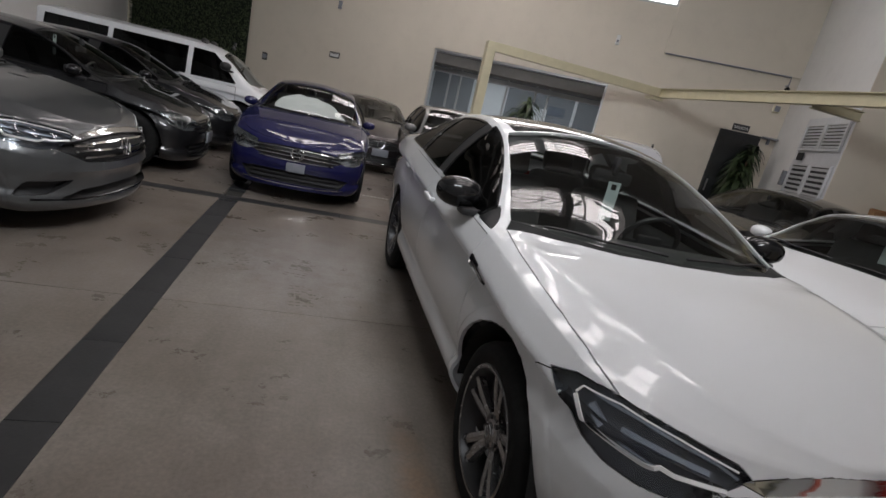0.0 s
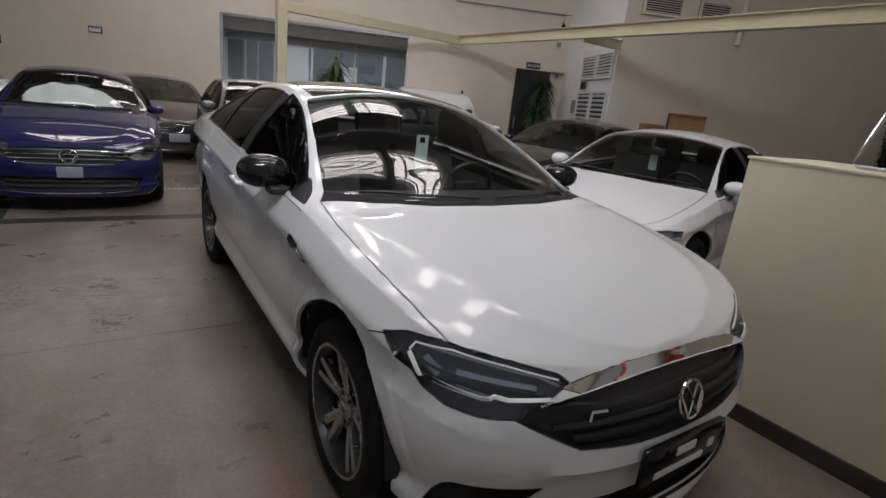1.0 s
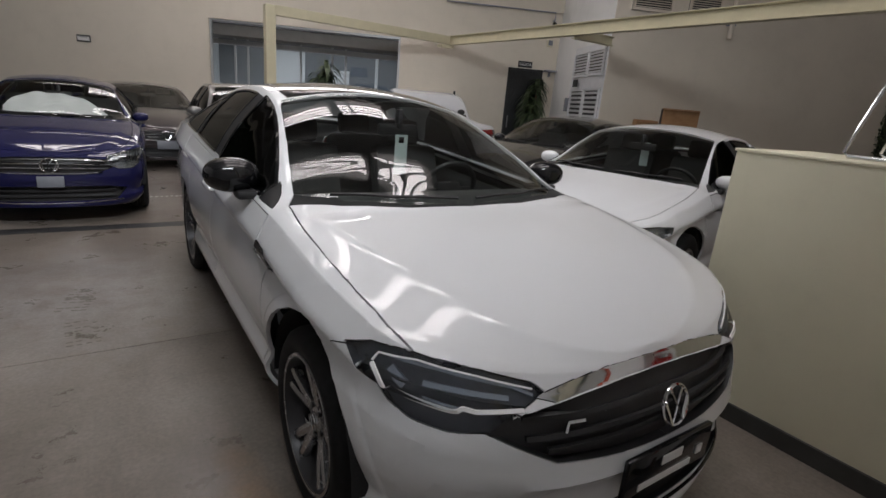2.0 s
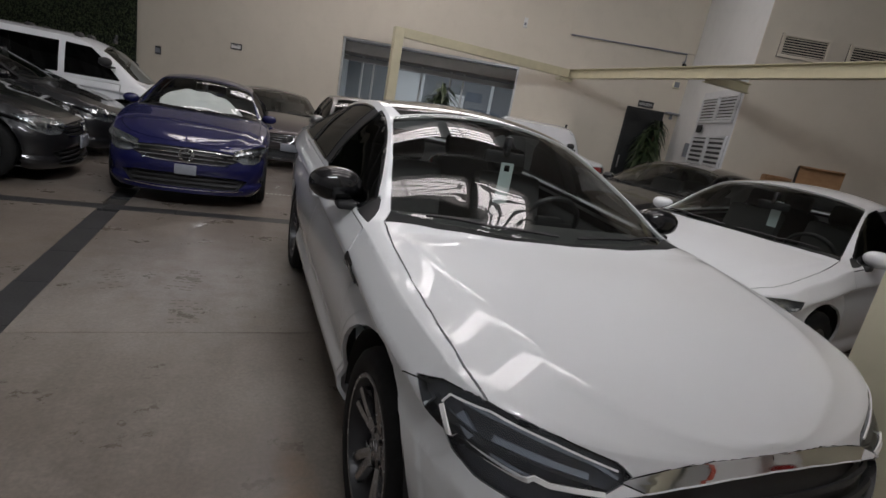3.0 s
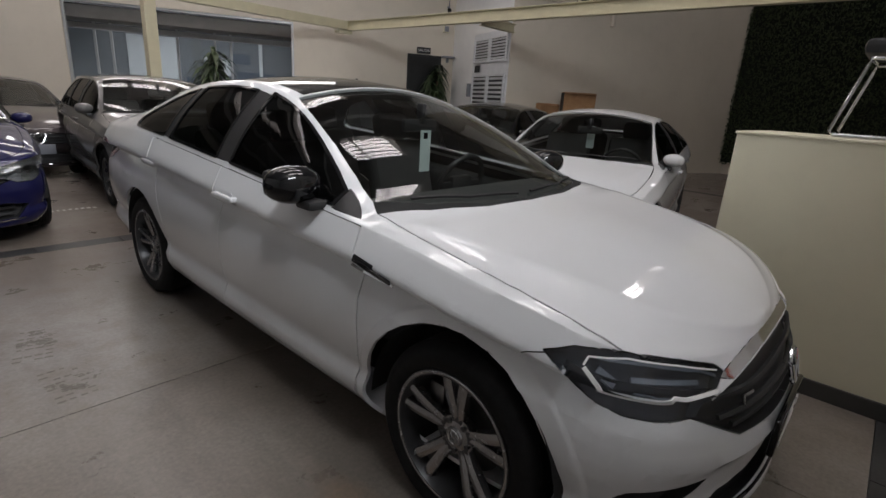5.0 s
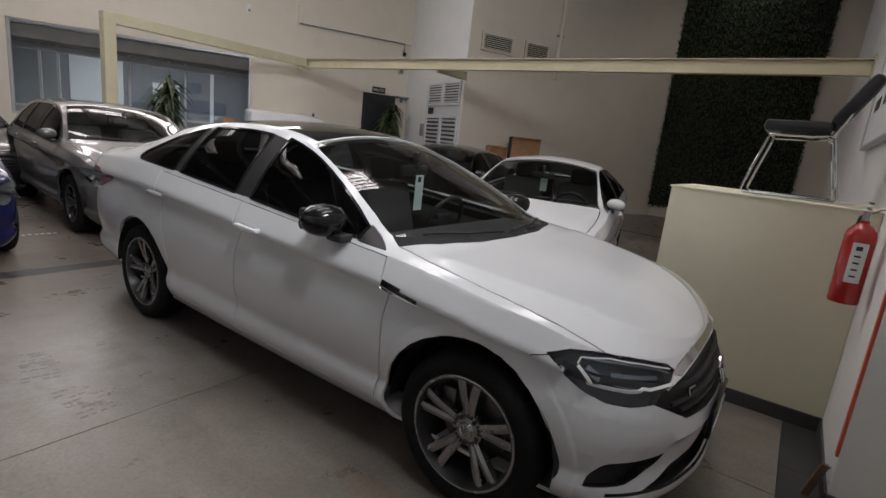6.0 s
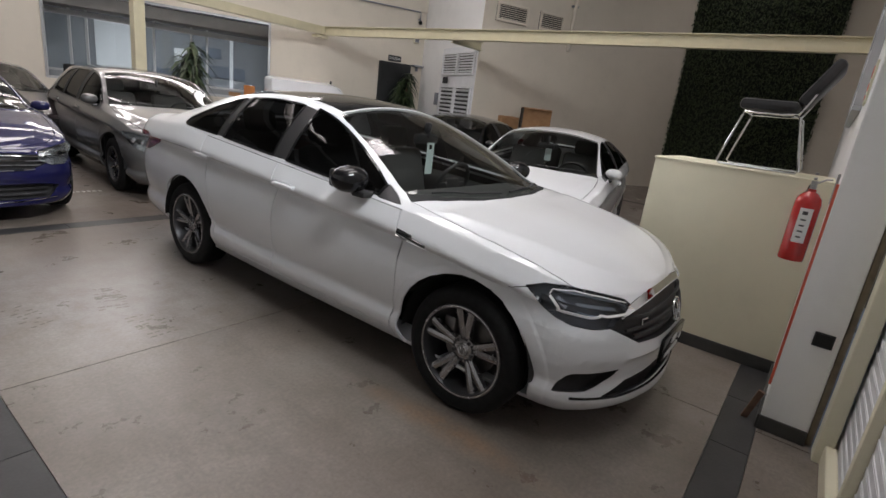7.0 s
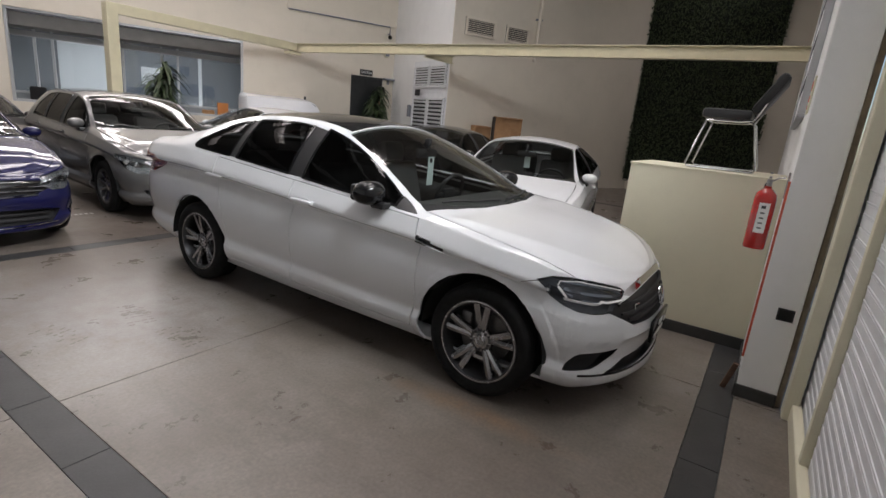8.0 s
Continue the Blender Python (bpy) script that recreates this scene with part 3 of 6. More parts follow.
def gapped(b, gap=0.0034, depth=0.016):
    """Draws the rim of a panel back by a gap and folds it inwards."""
    b.normal_update()
    es = rim_edges(b)
    move = {}
    for e in es:
        f = e.link_faces[0]
        d = e.verts[1].co - e.verts[0].co
        if d.length < 1e-6:
            continue
        s = f.normal.cross(d).normalized()
        if s.dot(f.calc_center_median() - e.verts[0].co) < 0:
            s = -s
        for v in e.verts:
            move.setdefault(v, Vector())
            move[v] += s
    for v, s in move.items():
        if s.length > 1e-6:
            s = s.normalized() * gap
            if abs(v.co.x) < 1e-3:
                s.x = 0
            v.co += s
    norm = {v: v.normal.copy() for v in move}
    r = bmesh.ops.extrude_edge_only(b, edges=es)
    old = sorted(norm.items(), key=lambda kv: kv[0].index)
    for v in [g for g in r["geom"] if isinstance(g, bmesh.types.BMVert)]:
        near = [w for e in v.link_edges for w in (e.other_vert(v),) if w in norm]
        if near:
            v.co -= norm[near[0]] * depth
    return b


def sunk(b, depth):
    """The faces moved inwards, with walls up to where they were."""
    b.normal_update()
    norm = {v: v.normal.copy() for v in b.verts}
    es = rim_edges(b)
    r = bmesh.ops.extrude_edge_only(b, edges=es)
    lifted = {g for g in r["geom"] if isinstance(g, bmesh.types.BMVert)}
    for v, n in norm.items():
        v.co -= n * depth
    return b


def sheet(b, depth):
    b.normal_update()
    for v, n in [(v, v.normal.copy()) for v in b.verts]:
        v.co -= n * depth
    return b


def ribbon(bm, tree, view, line, width, thick, lift=0.0, step=0.012, taper=None):
    """A flat bar laid along a line on the skin."""
    A, B, out = VIEW[view]
    pts = []
    for (u1, v1), (u2, v2) in zip(line, line[1:]):
        n = max(1, int(math.hypot(u2 - u1, v2 - v1) / step))
        pts += [(u1 + (u2 - u1) * k / n, v1 + (v2 - v1) * k / n) for k in range(n)]
    pts.append(line[-1])
    hits = []
    for u, v in pts:
        loc, nor, _, _ = tree.ray_cast(A * u + B * v + out * 6, -out)
        if loc:
            hits.append((loc, nor if nor.dot(out) > 0 else -nor))
    if len(hits) < 2:
        return
    for _ in range(3):
        soft = []
        for i in range(len(hits)):
            n = Vector()
            c = Vector()
            near = hits[max(0, i - 2):i + 3]
            for q in near:
                n += q[1]
                c += q[0]
            soft.append((hits[i][0], n.normalized()))
        hits = soft
    rings = []
    for i, (p, n) in enumerate(hits):
        d = hits[min(i + 1, len(hits) - 1)][0] - hits[max(i - 1, 0)][0]
        s = n.cross(d).normalized() * width / 2
        if taper:
            t = i / (len(hits) - 1)
            s = s * (taper[0] + (taper[1] - taper[0]) * t)
        rings.append([bm.verts.new(p + n * lift + o) for o in (s, s * 0.8 + n * thick, -s * 0.8 + n * thick, -s)])
    for a, b in zip(rings, rings[1:]):
        for k in range(3):
            bm.faces.new((a[k], a[k + 1], b[k + 1], b[k]))
    bm.faces.new(rings[0])
    bm.faces.new(rings[-1][::-1])


def blob(bm, c, s, m=None, seg=2, power=1.0):
    """A rounded block: a sphere drawn out to the size s."""
    r = bmesh.ops.create_icosphere(bm, subdivisions=seg, radius=1.0)
    for v in r["verts"]:
        q = [math.copysign(abs(a) ** power, a) for a in v.co]
        v.co = Vector((q[0] * s[0], q[1] * s[1], q[2] * s[2]))
    if m:
        bmesh.ops.transform(bm, matrix=m, verts=r["verts"])
    bmesh.ops.translate(bm, vec=c, verts=r["verts"])


def badge(bm, c, r, tilt):
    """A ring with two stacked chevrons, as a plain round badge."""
    m = Matrix.Translation(c) @ Matrix.Rotation(tilt, 4, "X")
    ring = [m @ Vector((math.cos(a) * r, 0, math.sin(a) * r)) for a in [2 * math.pi * k / 28 for k in range(28)]]
    add_tube(bm, ring, r * 0.10, 6, True)
    for pts in ([(-0.42, 0.80), (0, 0.06), (0.42, 0.80)], [(-0.88, 0.30), (-0.42, -0.82), (0, -0.06), (0.42, -0.82), (0.88, 0.30)]):
        add_tube(bm, [m @ Vector((x * r, -0.004, z * r)) for x, z in pts], r * 0.10, 6)


def wheel_parts(R=0.325, width=0.215, rim=0.225, style="twin"):
    """Meshes of one wheel, its face towards -x: brake, tyre, rim, face."""
    h = width / 2
    bm = bmesh.new()
    prof = [(rim, -h * 0.86), (rim + 0.012, -h * 0.97), (rim + 0.05, -h * 1.03), (R - 0.03, -h * 0.98), (R - 0.008, -h * 0.84)]
    for k, z in enumerate((-0.62, -0.58, -0.54, -0.2, -0.16, -0.12, 0.12, 0.16, 0.2, 0.54, 0.58, 0.62)):
        prof.append((R - (0.008 if k % 3 == 1 else 0.0), h * z))
    prof += [(R - 0.008, h * 0.84), (R - 0.03, h * 0.98), (rim + 0.05, h * 1.03), (rim, h * 0.9)]
    add_lathe(bm, prof, "X", 48)
    tyre = finish(bm, "tyre", M["tyre"], 40)
    bm = bmesh.new()
    add_lathe(bm, [(rim + 0.006, -h * 0.88), (rim + 0.004, -h * 0.96), (rim - 0.012, -h * 0.95), (rim - 0.020, -h * 0.75), (rim - 0.025, h * 0.8), (rim + 0.006, h * 0.9)], "X", 48)
    barrel = finish(bm, "rim", M["rim_dark"], 40)
    faces, dark = bmesh.new(), bmesh.new()
    x0 = -h * 0.86
    n = 5 if style == "twin" else 9
    for k in range(n):
        a0 = 2 * math.pi * k / n + 0.31
        arms = (-0.15, 0.15) if style == "twin" else (0.0,)
        for off in arms:
            rows = []
            for i in range(7):
                t = i / 6
                r = 0.050 + (rim - 0.058) * t
                a = a0 + off * (0.9 + 0.25 * t) * (1 if style == "twin" else 0)
                wd = 0.036 + 0.006 * t if style == "twin" else 0.024 + 0.012 * t
                x = x0 + 0.030 * (1 - t) ** 1.5 + 0.004
                c, s = math.cos(a), math.sin(a)
                er, et = Vector((0, c, s)), Vector((0, -s, c))
                p = er * r + Vector((x, 0, 0))
                rows.append([faces.verts.new(p + et * q * wd / 2 + Vector((dx, 0, 0))) for q, dx in ((-1, 0.030), (-0.85, 0.003), (0, -0.002), (0.85, 0.003), (1, 0.030))])
            for u, v in zip(rows, rows[1:]):
                for i in range(4):
                    faces.faces.new((u[i], u[i + 1], v[i + 1], v[i]))
        a = a0
        if style == "twin":
            for i in range(1):
                c, s = math.cos(a), math.sin(a)
                m = Matrix(((1, 0, 0, 0), (0, c, -s, 0), (0, s, c, 0), (0, 0, 0, 1)))
                add_box(dark, (x0 + 0.040, 0.115, 0), (0.02, 0.15, 0.045), 0.004, m)
    if style == "twin":
        add_lathe(faces, [(rim - 0.009, x0 + 0.004), (rim - 0.008, -h * 0.962), (rim - 0.002, -h * 0.975), (rim + 0.003, -h * 0.955)], "X", 48)
    add_lathe(faces, [(0.0, x0 + 0.020), (0.030, x0 + 0.020), (0.034, x0 + 0.026), (0.068, x0 + 0.034), (0.072, x0 + 0.06), (0.0, x0 + 0.06)], "X", 30)
    for k in range(5):
        a = 2 * math.pi * (k + 0.5) / 5 + 0.31
        c, s = math.cos(a), math.sin(a)
        add_lathe(dark, [(0.0, x0 + 0.024), (0.010, x0 + 0.024), (0.010, x0 + 0.05)], "X", 8, Matrix.Translation((0, c * 0.054, s * 0.054)))
    bmesh.ops.recalc_face_normals(faces, faces=faces.faces)
    bmesh.ops.recalc_face_normals(dark, faces=dark.faces)
    spokes = finish(faces, "spokes", M["rim"], 30)
    nuts = finish(dark, "wheel_bolts", M["rim_dark"])
    bm = bmesh.new()
    add_lathe(bm, [(0.0, 0.0), (0.150, 0.0), (0.150, 0.022), (0.0, 0.022)], "X", 36)
    add_box(bm, (0.0, 0.12, 0.06), (0.07, 0.07, 0.14), 0.012)
    add_lathe(bm, [(rim - 0.03, 0.055), (0.0, 0.055)], "X", 24)
    brake = finish(bm, "wheel", M["disc"], 40)
    bm = bmesh.new()
    badge(bm, Vector((0, 0, 0)), 0.024, 0)
    bmesh.ops.transform(bm, matrix=Matrix.Translation((x0 + 0.019, 0, 0)) @ Matrix.Rotation(radians(-90), 4, "Z"), verts=bm.verts)
    cap = finish(bm, "centre_cap", M["chrome"], 40)
    return brake, [("tyre", tyre), ("rim", barrel), ("spokes", spokes), ("wheel_bolts", nuts), ("centre_cap", cap)]


def stretch(marks):
    return lambda y: float(np.interp(y, [a for a, b in marks], [b for a, b in marks])) if marks[0][0] <= y <= marks[-1][0] else (y - marks[0][0] + marks[0][1] if y < marks[0][0] else y - marks[-1][0] + marks[-1][1])


def build_car(S, kind, step):
    """All the parts of a car as (name, mesh, material key, side) rows; the key 'paint' is filled in later."""
    bm, lay = car_half(S, step)
    tree = BVHTree.FromBMesh(bm)
    wy = S.get("warp") or (lambda v: v)
    sx, sz = S.get("sx", 1), S.get("sz", 1)
    z5, z6 = pchip(S["z5"]), pchip(S["z6"])
    base = wy(S["base"])
    out = []
    van = kind in ("van", "panel")

    def yz(pts):
        return [(wy(y), z * sz) for y, z in pts]

    def xy(pts):
        return [(x * sx, wy(y)) for x, y in pts]

    def cz(pts):
        return [(u * sx if not van else u, z * sz) for u, z in pts]
    if S.get("lip"):
        # a crisp flange round the front wheel arch
        for R in (S["arch"] + 0.048, S["arch"] + 0.060):
            cut(bm, lay, [(R * math.cos(a), 0.325 + R * math.sin(a)) for a in [math.pi * (k / 18 - 0.12) for k in range(23)]], "side", 0, 0.3)
        for v in bm.verts:
            d = math.hypot(v.co.y, v.co.z - 0.325) - S["arch"]
            if v.co.x < -0.5 and v.co.z < 0.80 and d < 0.060:
                v.co.x -= S["lip"] * min(1.0, (0.060 - d) / 0.012)
        bm.normal_update()
    for yc in (0.0, base):
        R = S["arch"]
        cut(bm, lay, [(yc + (0.014 if yc == 0 else 0) + R * math.cos(a), 0.325 + R * math.sin(a)) for a in [2 * math.pi * k / 30 for k in range(30)]], "side", 1, 0.1)
    # glass
    def band(y0, y1, lowgap, topgap, n=6):
        q = [y0 + (y1 - y0) * k / n for k in range(n + 1)]
        return yz([(y, z5(y) + lowgap) for y in q] + [(y, z6(y) - topgap) for y in q[::-1]])
    if kind == "panel":
        side = [("front_side_window", yz([(0.12, 1.10), (1.02, 1.10), (1.02, 1.38), (0.30, 1.38)]))]
        posts = []
    elif van:
        side = [("front_side_window", [(0.12, 1.19), (1.02, 1.19), (1.02, 1.74), (0.62, 1.72), (0.42, 1.55)]), ("middle_side_window", [(1.14, 1.19), (2.55, 1.19), (2.55, 1.74), (1.14, 1.74)]), ("rear_side_window", [(2.66, 1.19), (3.78, 1.19), (3.78, 1.74), (2.66, 1.74)])]
        side = [(n, yz(p)) for n, p in side]
        posts = []
    else:
        end = [(2.27, z5(2.27) + 0.022), (2.72, z5(2.72) + 0.022), (2.755, z5(2.75) + 0.040), (2.73, z5(2.73) + 0.075), (2.64, 1.205), (2.52, z6(2.52) - 0.062), (2.40, z6(2.40) - 0.044), (2.27, z6(2.27) - 0.035)]
        if kind == "hatch":
            end = [(2.27, z5(2.27) + 0.022), (2.78, z5(2.78) + 0.03), (2.70, 1.2), (2.5, 1.34), (2.27, z6(2.27) - 0.035)]
        side = [("front_side_window", band(0.66, 1.46, 0.022, 0.018, 8)), ("rear_side_window", band(1.60, 2.19, 0.022, 0.032)), ("quarter_window", yz(end))]
        posts = [yz([(0.50, z5(0.50) + 0.012), (0.66, z5(0.66) + 0.012), (0.66, z6(0.66) - 0.010)]), band(1.46, 1.60, 0.022, 0.030, 2), band(2.19, 2.27, 0.022, 0.033, 2)]
    tag = 2
    plan = []
    for name, poly in side:
        cut(bm, lay, poly, "side", tag, 0.15)
        plan.append((name, tag, "tint", "both", "glass"))
        tag += 1
    for poly in posts:
        cut(bm, lay, poly, "side", tag, 0.15)
        plan.append(("pillar_trim", tag, "black_plastic", "both", "flush"))
        tag += 1
    if van:
        ws = [(0.05, -0.36), (-0.5, -0.33), (-0.74, -0.16), (-0.66, 0.44), (-0.3, 0.46), (0.05, 0.46)]
        hood = [(0.05, -0.42), (-0.5, -0.38), (-0.78, -0.24), (-0.74, -0.60), (-0.5, -0.74), (0.05, -0.78)]
    else:
        ws = [(0.05, 0.335), (-0.30, 0.35), (-0.55, 0.415), (-0.72, 0.55), (-0.64, 0.92), (-0.572, 1.25), (-0.55, 1.31), (-0.3, 1.30), (0.05, 1.29)]
        hood = S.get("hood", [(0.05, 0.30), (-0.30, 0.315), (-0.55, 0.375), (-0.70, 0.50), (-0.708, 0.2), (-0.69, -0.2), (-0.655, -0.45), (-0.58, -0.585), (-0.40, -0.68), (-0.2, -0.715), (0.05, -0.725)])
    cut(bm, lay, xy(ws), "top", tag, 0.12)
    plan.append(("windscreen", tag, "screen", "sym", "glass"))
    tag += 1
    if not van:
        cut(bm, lay, xy(hood[0:4] + ws[0:4][::-1]), "top", tag, 0.12)
        plan.append(("cowl", tag, "well", "sym", "flush"))
        tag += 1
        if kind == "saloon":
            cut(bm, lay, xy([(0.05, 2.60), (-0.5, 2.60), (-0.55, 2.95), (-0.60, 3.10), (0.05, 3.16)]), "top", tag, 0.12)
            plan.append(("rear_window", tag, "tint", "sym", "glass"))
            tag += 1
        if S.get("black_roof"):
            cut(bm, lay, xy([(0.05, 1.31), (-0.515, 1.33), (-0.53, 1.9), (-0.50, 2.42), (0.05, 2.45)]), "top", tag, 0.12)
            plan.append(("roof_panel", tag, "gloss_black", "sym", "panel"))
            tag += 1
    lamp = S["lamp"]
    cut(bm, lay, cz(lamp), "corner", tag, 0.1, lambda p: p.z < 1.05)
    plan.append(("headlamp", tag, "clear", "both", "lamp"))
    tag += 1
    for name, poly, view, depth in S["mouths"]:
        cut(bm, lay, cz(poly), view, tag, 0.1, lambda p: p.y < 0 and p.z < 1.0)
        plan.append((name, tag, "black_plastic" if depth else "chrome", "sym" if view == "front" else "both", ("sunk", depth) if depth else "flush"))
        tag += 1
    if kind == "saloon":
        k = wy(3.84) - 3.84
        cut(bm, lay, [(u + k * 0.7, z) for u, z in [(1.66, 0.915), (1.74, 0.965), (1.95, 0.985), (2.22, 0.960), (2.27, 0.86), (2.02, 0.80), (1.80, 0.82)]], "tail", tag, 0.1)
        plan.append(("tail_lamp", tag, "red_lens", "both", "panel"))
        tag += 1
    if not van:
        top1 = [(y, z5(y) - 0.004) for y in (0.47, 0.8, 1.2, 1.52)]
        top2 = [(y, z5(y) - 0.004) for y in (1.52, 1.8, 2.1, 2.40)]
        cut(bm, lay, yz([(1.52, 0.285), (0.46, 0.285), (0.43, 0.55), (0.44, 0.80)] + top1), "side", tag, 0.25)
        plan.append(("front_door", tag, "paint", "both", "panel"))
        tag += 1
        cut(bm, lay, yz([(2.24, 0.285), (1.52, 0.285)] + top2 + [(2.38, 0.86), (2.30, 0.62)]), "side", tag, 0.25)
        plan.append(("rear_door", tag, "paint", "both", "panel"))
        tag += 1
    else:
        for poly in ([(0.10, 0.42), (1.06, 0.42), (1.06, 1.13), (0.10, 1.12)], [(1.10, 0.42), (2.45, 0.42), (2.6, 1.13), (1.10, 1.13)]):
            cut(bm, lay, yz(poly), "side", tag, 0.25)
            plan.append(("door", tag, "paint", "both", "panel"))
            tag += 1
    cut(bm, lay, xy(hood), "top", tag, 0.15, lambda p: p.z > 0.6)
    plan.append(("bonnet", tag, "paint", "sym", "panel"))
    # the skin that is left
    b = take(bm, 0)
    lining = take(bm, 0)
    whole(gapped(b))
    out.append(("body", finish(b, "body", None, 38), "paint", "mid"))
    bmesh.ops.delete(lining, geom=[f for f in lining.faces if not (wy(0.55) < f.calc_center_median().y < wy(3.2) and f.calc_center_median().z > 0.6)], context="FACES")
    out.append(("lining", finish(whole(sheet(lining, 0.03)), "lining", None, 40), "cabin", "mid"))
    for name, t, key, where, how in plan:
        b = take(bm, t)
        if not b.faces:
            b.free()
            continue
        if how == "glass":
            sheet(b, 0.003)
        elif how == "panel":
            if name.endswith("door"):
                inner = sheet(b.copy(), 0.06)
                meshes = (finish(inner, "door_lining", None, 40),)
                o2 = bmesh.new()
                o2.from_mesh(meshes[0])
                out.append(("door_lining", meshes[0], "cabin", "right"))
                out.append(("door_lining", finish(mirrored(o2), "door_lining", None, 40), "cabin", "left"))
            gapped(b)
        elif how == "flush":
            sheet(b, 0.001)
        elif how == "lamp":
            h = sunk(b.copy(), 0.035)
            hm = mirrored(h)
            out.append(("headlamp", finish(h, "headlamp", None, 40), S.get("lamp_mat", "lamp_dark"), "right"))
            out.append(("headlamp", finish(hm, "headlamp", None, 40), S.get("lamp_mat", "lamp_dark"), "left"))
            name = "lamp_lens"
        elif isinstance(how, tuple):
            sunk(b, how[1])
        if where == "sym":
            out.append((name, finish(whole(b), name, None, 40), key, "mid"))
        else:
            bmir = mirrored(b)
            out.append((name, finish(b, name, None, 40), key, "right"))
            out.append((name, finish(bmir, name, None, 40), key, "left"))

    # bars and lines laid on the skin
    def bars(name, key, rows, mirror=True, both=False, smooth=40):
        b = bmesh.new()
        for view, line, wd, th, lift in rows:
            ribbon(b, tree, view, line, wd, th, lift)
        if not b.verts:
            b.free()
            return
        if both:
            bmir = mirrored(b)
            out.append((name, finish(b, name, None, smooth), key, "right"))
            out.append((name, finish(bmir, name, None, smooth), key, "left"))
        else:
            out.append((name, finish(whole(b) if mirror and name != "grille_emblem" else b, name, None, smooth), key, "mid"))
    for name, key, both, rows in S["bars"]:
        for row in rows if both else [rows]:
          bars(name, key, [(v, cz(l) if v in ("front", "corner") else (xy(l) if v == "top" else yz(l)), w, t, f) for v, l, w, t, f in ([row] if both else row)], True, both)
    for name, poly in side[:3]:
        bars("window_trim", "gloss_black", [("side", poly + poly[:1], 0.016, 0.004, 0.0)], True, True)
    # wheel wells, floor, cabin
    b = bmesh.new()
    for yc in (0.0, base):
        add_lathe(b, [(S["arch"] - 0.004, -0.85 * sx), (S["arch"] + 0.01, -0.62), (0.0, -0.62)], "X", 36, Matrix.Translation((0, yc, 0.325)))
    bmesh.ops.delete(b, geom=[v for v in b.verts if v.co.z < 0.27], context="VERTS")
    whole(b)
    add_box(b, (0, base / 2, 0.24), (1.2 * sx, base + 1.0, 0.10), 0.02)
    out.append(("underbody", finish(b, "underbody", None, 50), "well", "mid"))
    b = bmesh.new()
    lift = (0.45 if kind == "van" else 0.22) * sz if van else 0.0
    y0 = -0.25 if van else wy(0.55)
    prof = [(-0.08, 0.90), (0.02, 0.945), (0.20, 0.955), (0.34, 0.90), (0.36, 0.72), (0.30, 0.45), (-0.08, 0.45)]
    for s0, s1 in ((-0.70, 0.70),):
        a = [b.verts.new((s0 * sx, y0 + p, q * sz + lift * 0.5)) for p, q in prof]
        c = [b.verts.new((s1 * sx, y0 + p, q * sz + lift * 0.5)) for p, q in prof]
        for i in range(len(prof) - 1):
            b.faces.new((a[i], a[i + 1], c[i + 1], c[i]))
    out.append(("dashboard", finish(b, "dashboard", None, 45), "cabin", "mid"))
    b = bmesh.new()
    yw = y0 + 0.50
    ring = [Vector((0.36 * sx + 0.185 * math.cos(t), yw - 0.12 * math.sin(t) * 0.55, 0.90 * sz + lift + 0.185 * math.sin(t) * 0.9)) for t in [2 * math.pi * k / 26 for k in range(26)]]
    add_tube(b, ring, 0.016, 8, True)
    add_box(b, (0.36 * sx, yw, 0.89 * sz + lift), (0.17, 0.05, 0.12), 0.02)
    add_box(b, (0.36 * sx, yw, 0.90 * sz + lift), (0.34, 0.02, 0.035), 0.006)
    out.append(("steering_wheel", finish(b, "steering_wheel", None, 40), "black_plastic", "mid"))
    for xs, ye in ((-0.36, 1.25), (0.36, 1.25), (-0.36, 2.05), (0.36, 2.05)):
        if van:
            ye -= 0.85
        b = bmesh.new()
        yy = wy(ye)
        add_box(b, (xs * sx, yy, 0.47 + lift), (0.50, 0.50, 0.16), 0.05)
        add_box(b, (0, 0, 0), (0.48, 0.14, 0.62), 0.05, Matrix.Translation((xs * sx, yy + 0.30, 0.80 + lift)) @ Matrix.Rotation(radians(-16), 4, "X"))
        add_box(b, (0, 0, 0), (0.26, 0.10, 0.17), 0.04, Matrix.Translation((xs * sx, yy + 0.43, 1.18 + lift)) @ Matrix.Rotation(radians(-14), 4, "X"))
        out.append(("seat", finish(b, "seat", None, 40), "seat", "mid"))
    b = bmesh.new()
    mx, my, mz = (0, wy(1.02), 1.235 * sz) if not van else (0, 0.30, 1.60)
    add_box(b, (mx, my + 0.03, mz), (0.24, 0.035, 0.065), 0.015)
    add_box(b, (mx, my + 0.02, mz + 0.06), (0.03, 0.05, 0.10), 0.01)
    out.append(("rear_view_mirror", finish(b, "rear_view_mirror", None, 40), "black_plastic", "mid"))
    # door mirrors and handles
    ms = S.get("mirror", 1.0) * sx
    m_y, m_z, m_x = (wy(0.80), 1.035 * sz, S.get("m_x", 0.905) * sx) if not van else (0.25, 1.25, 1.08)
    for sgn, sd in ((-1, "right"), (1, "left")):
        b = bmesh.new()
        blob(b, (sgn * m_x, m_y, m_z), (0.112 * ms, 0.092 * ms, 0.072 * ms), Matrix.Rotation(sgn * radians(-14), 4, "Z"), 3, 0.88)
        out.append(("door_mirror", finish(b, "door_mirror", None, 50), "mirror_cap", sd))
        b = bmesh.new()
        add_box(b, (sgn * (m_x - 0.09), m_y - 0.06, m_z - 0.070), (0.18, 0.10, 0.035), 0.012)
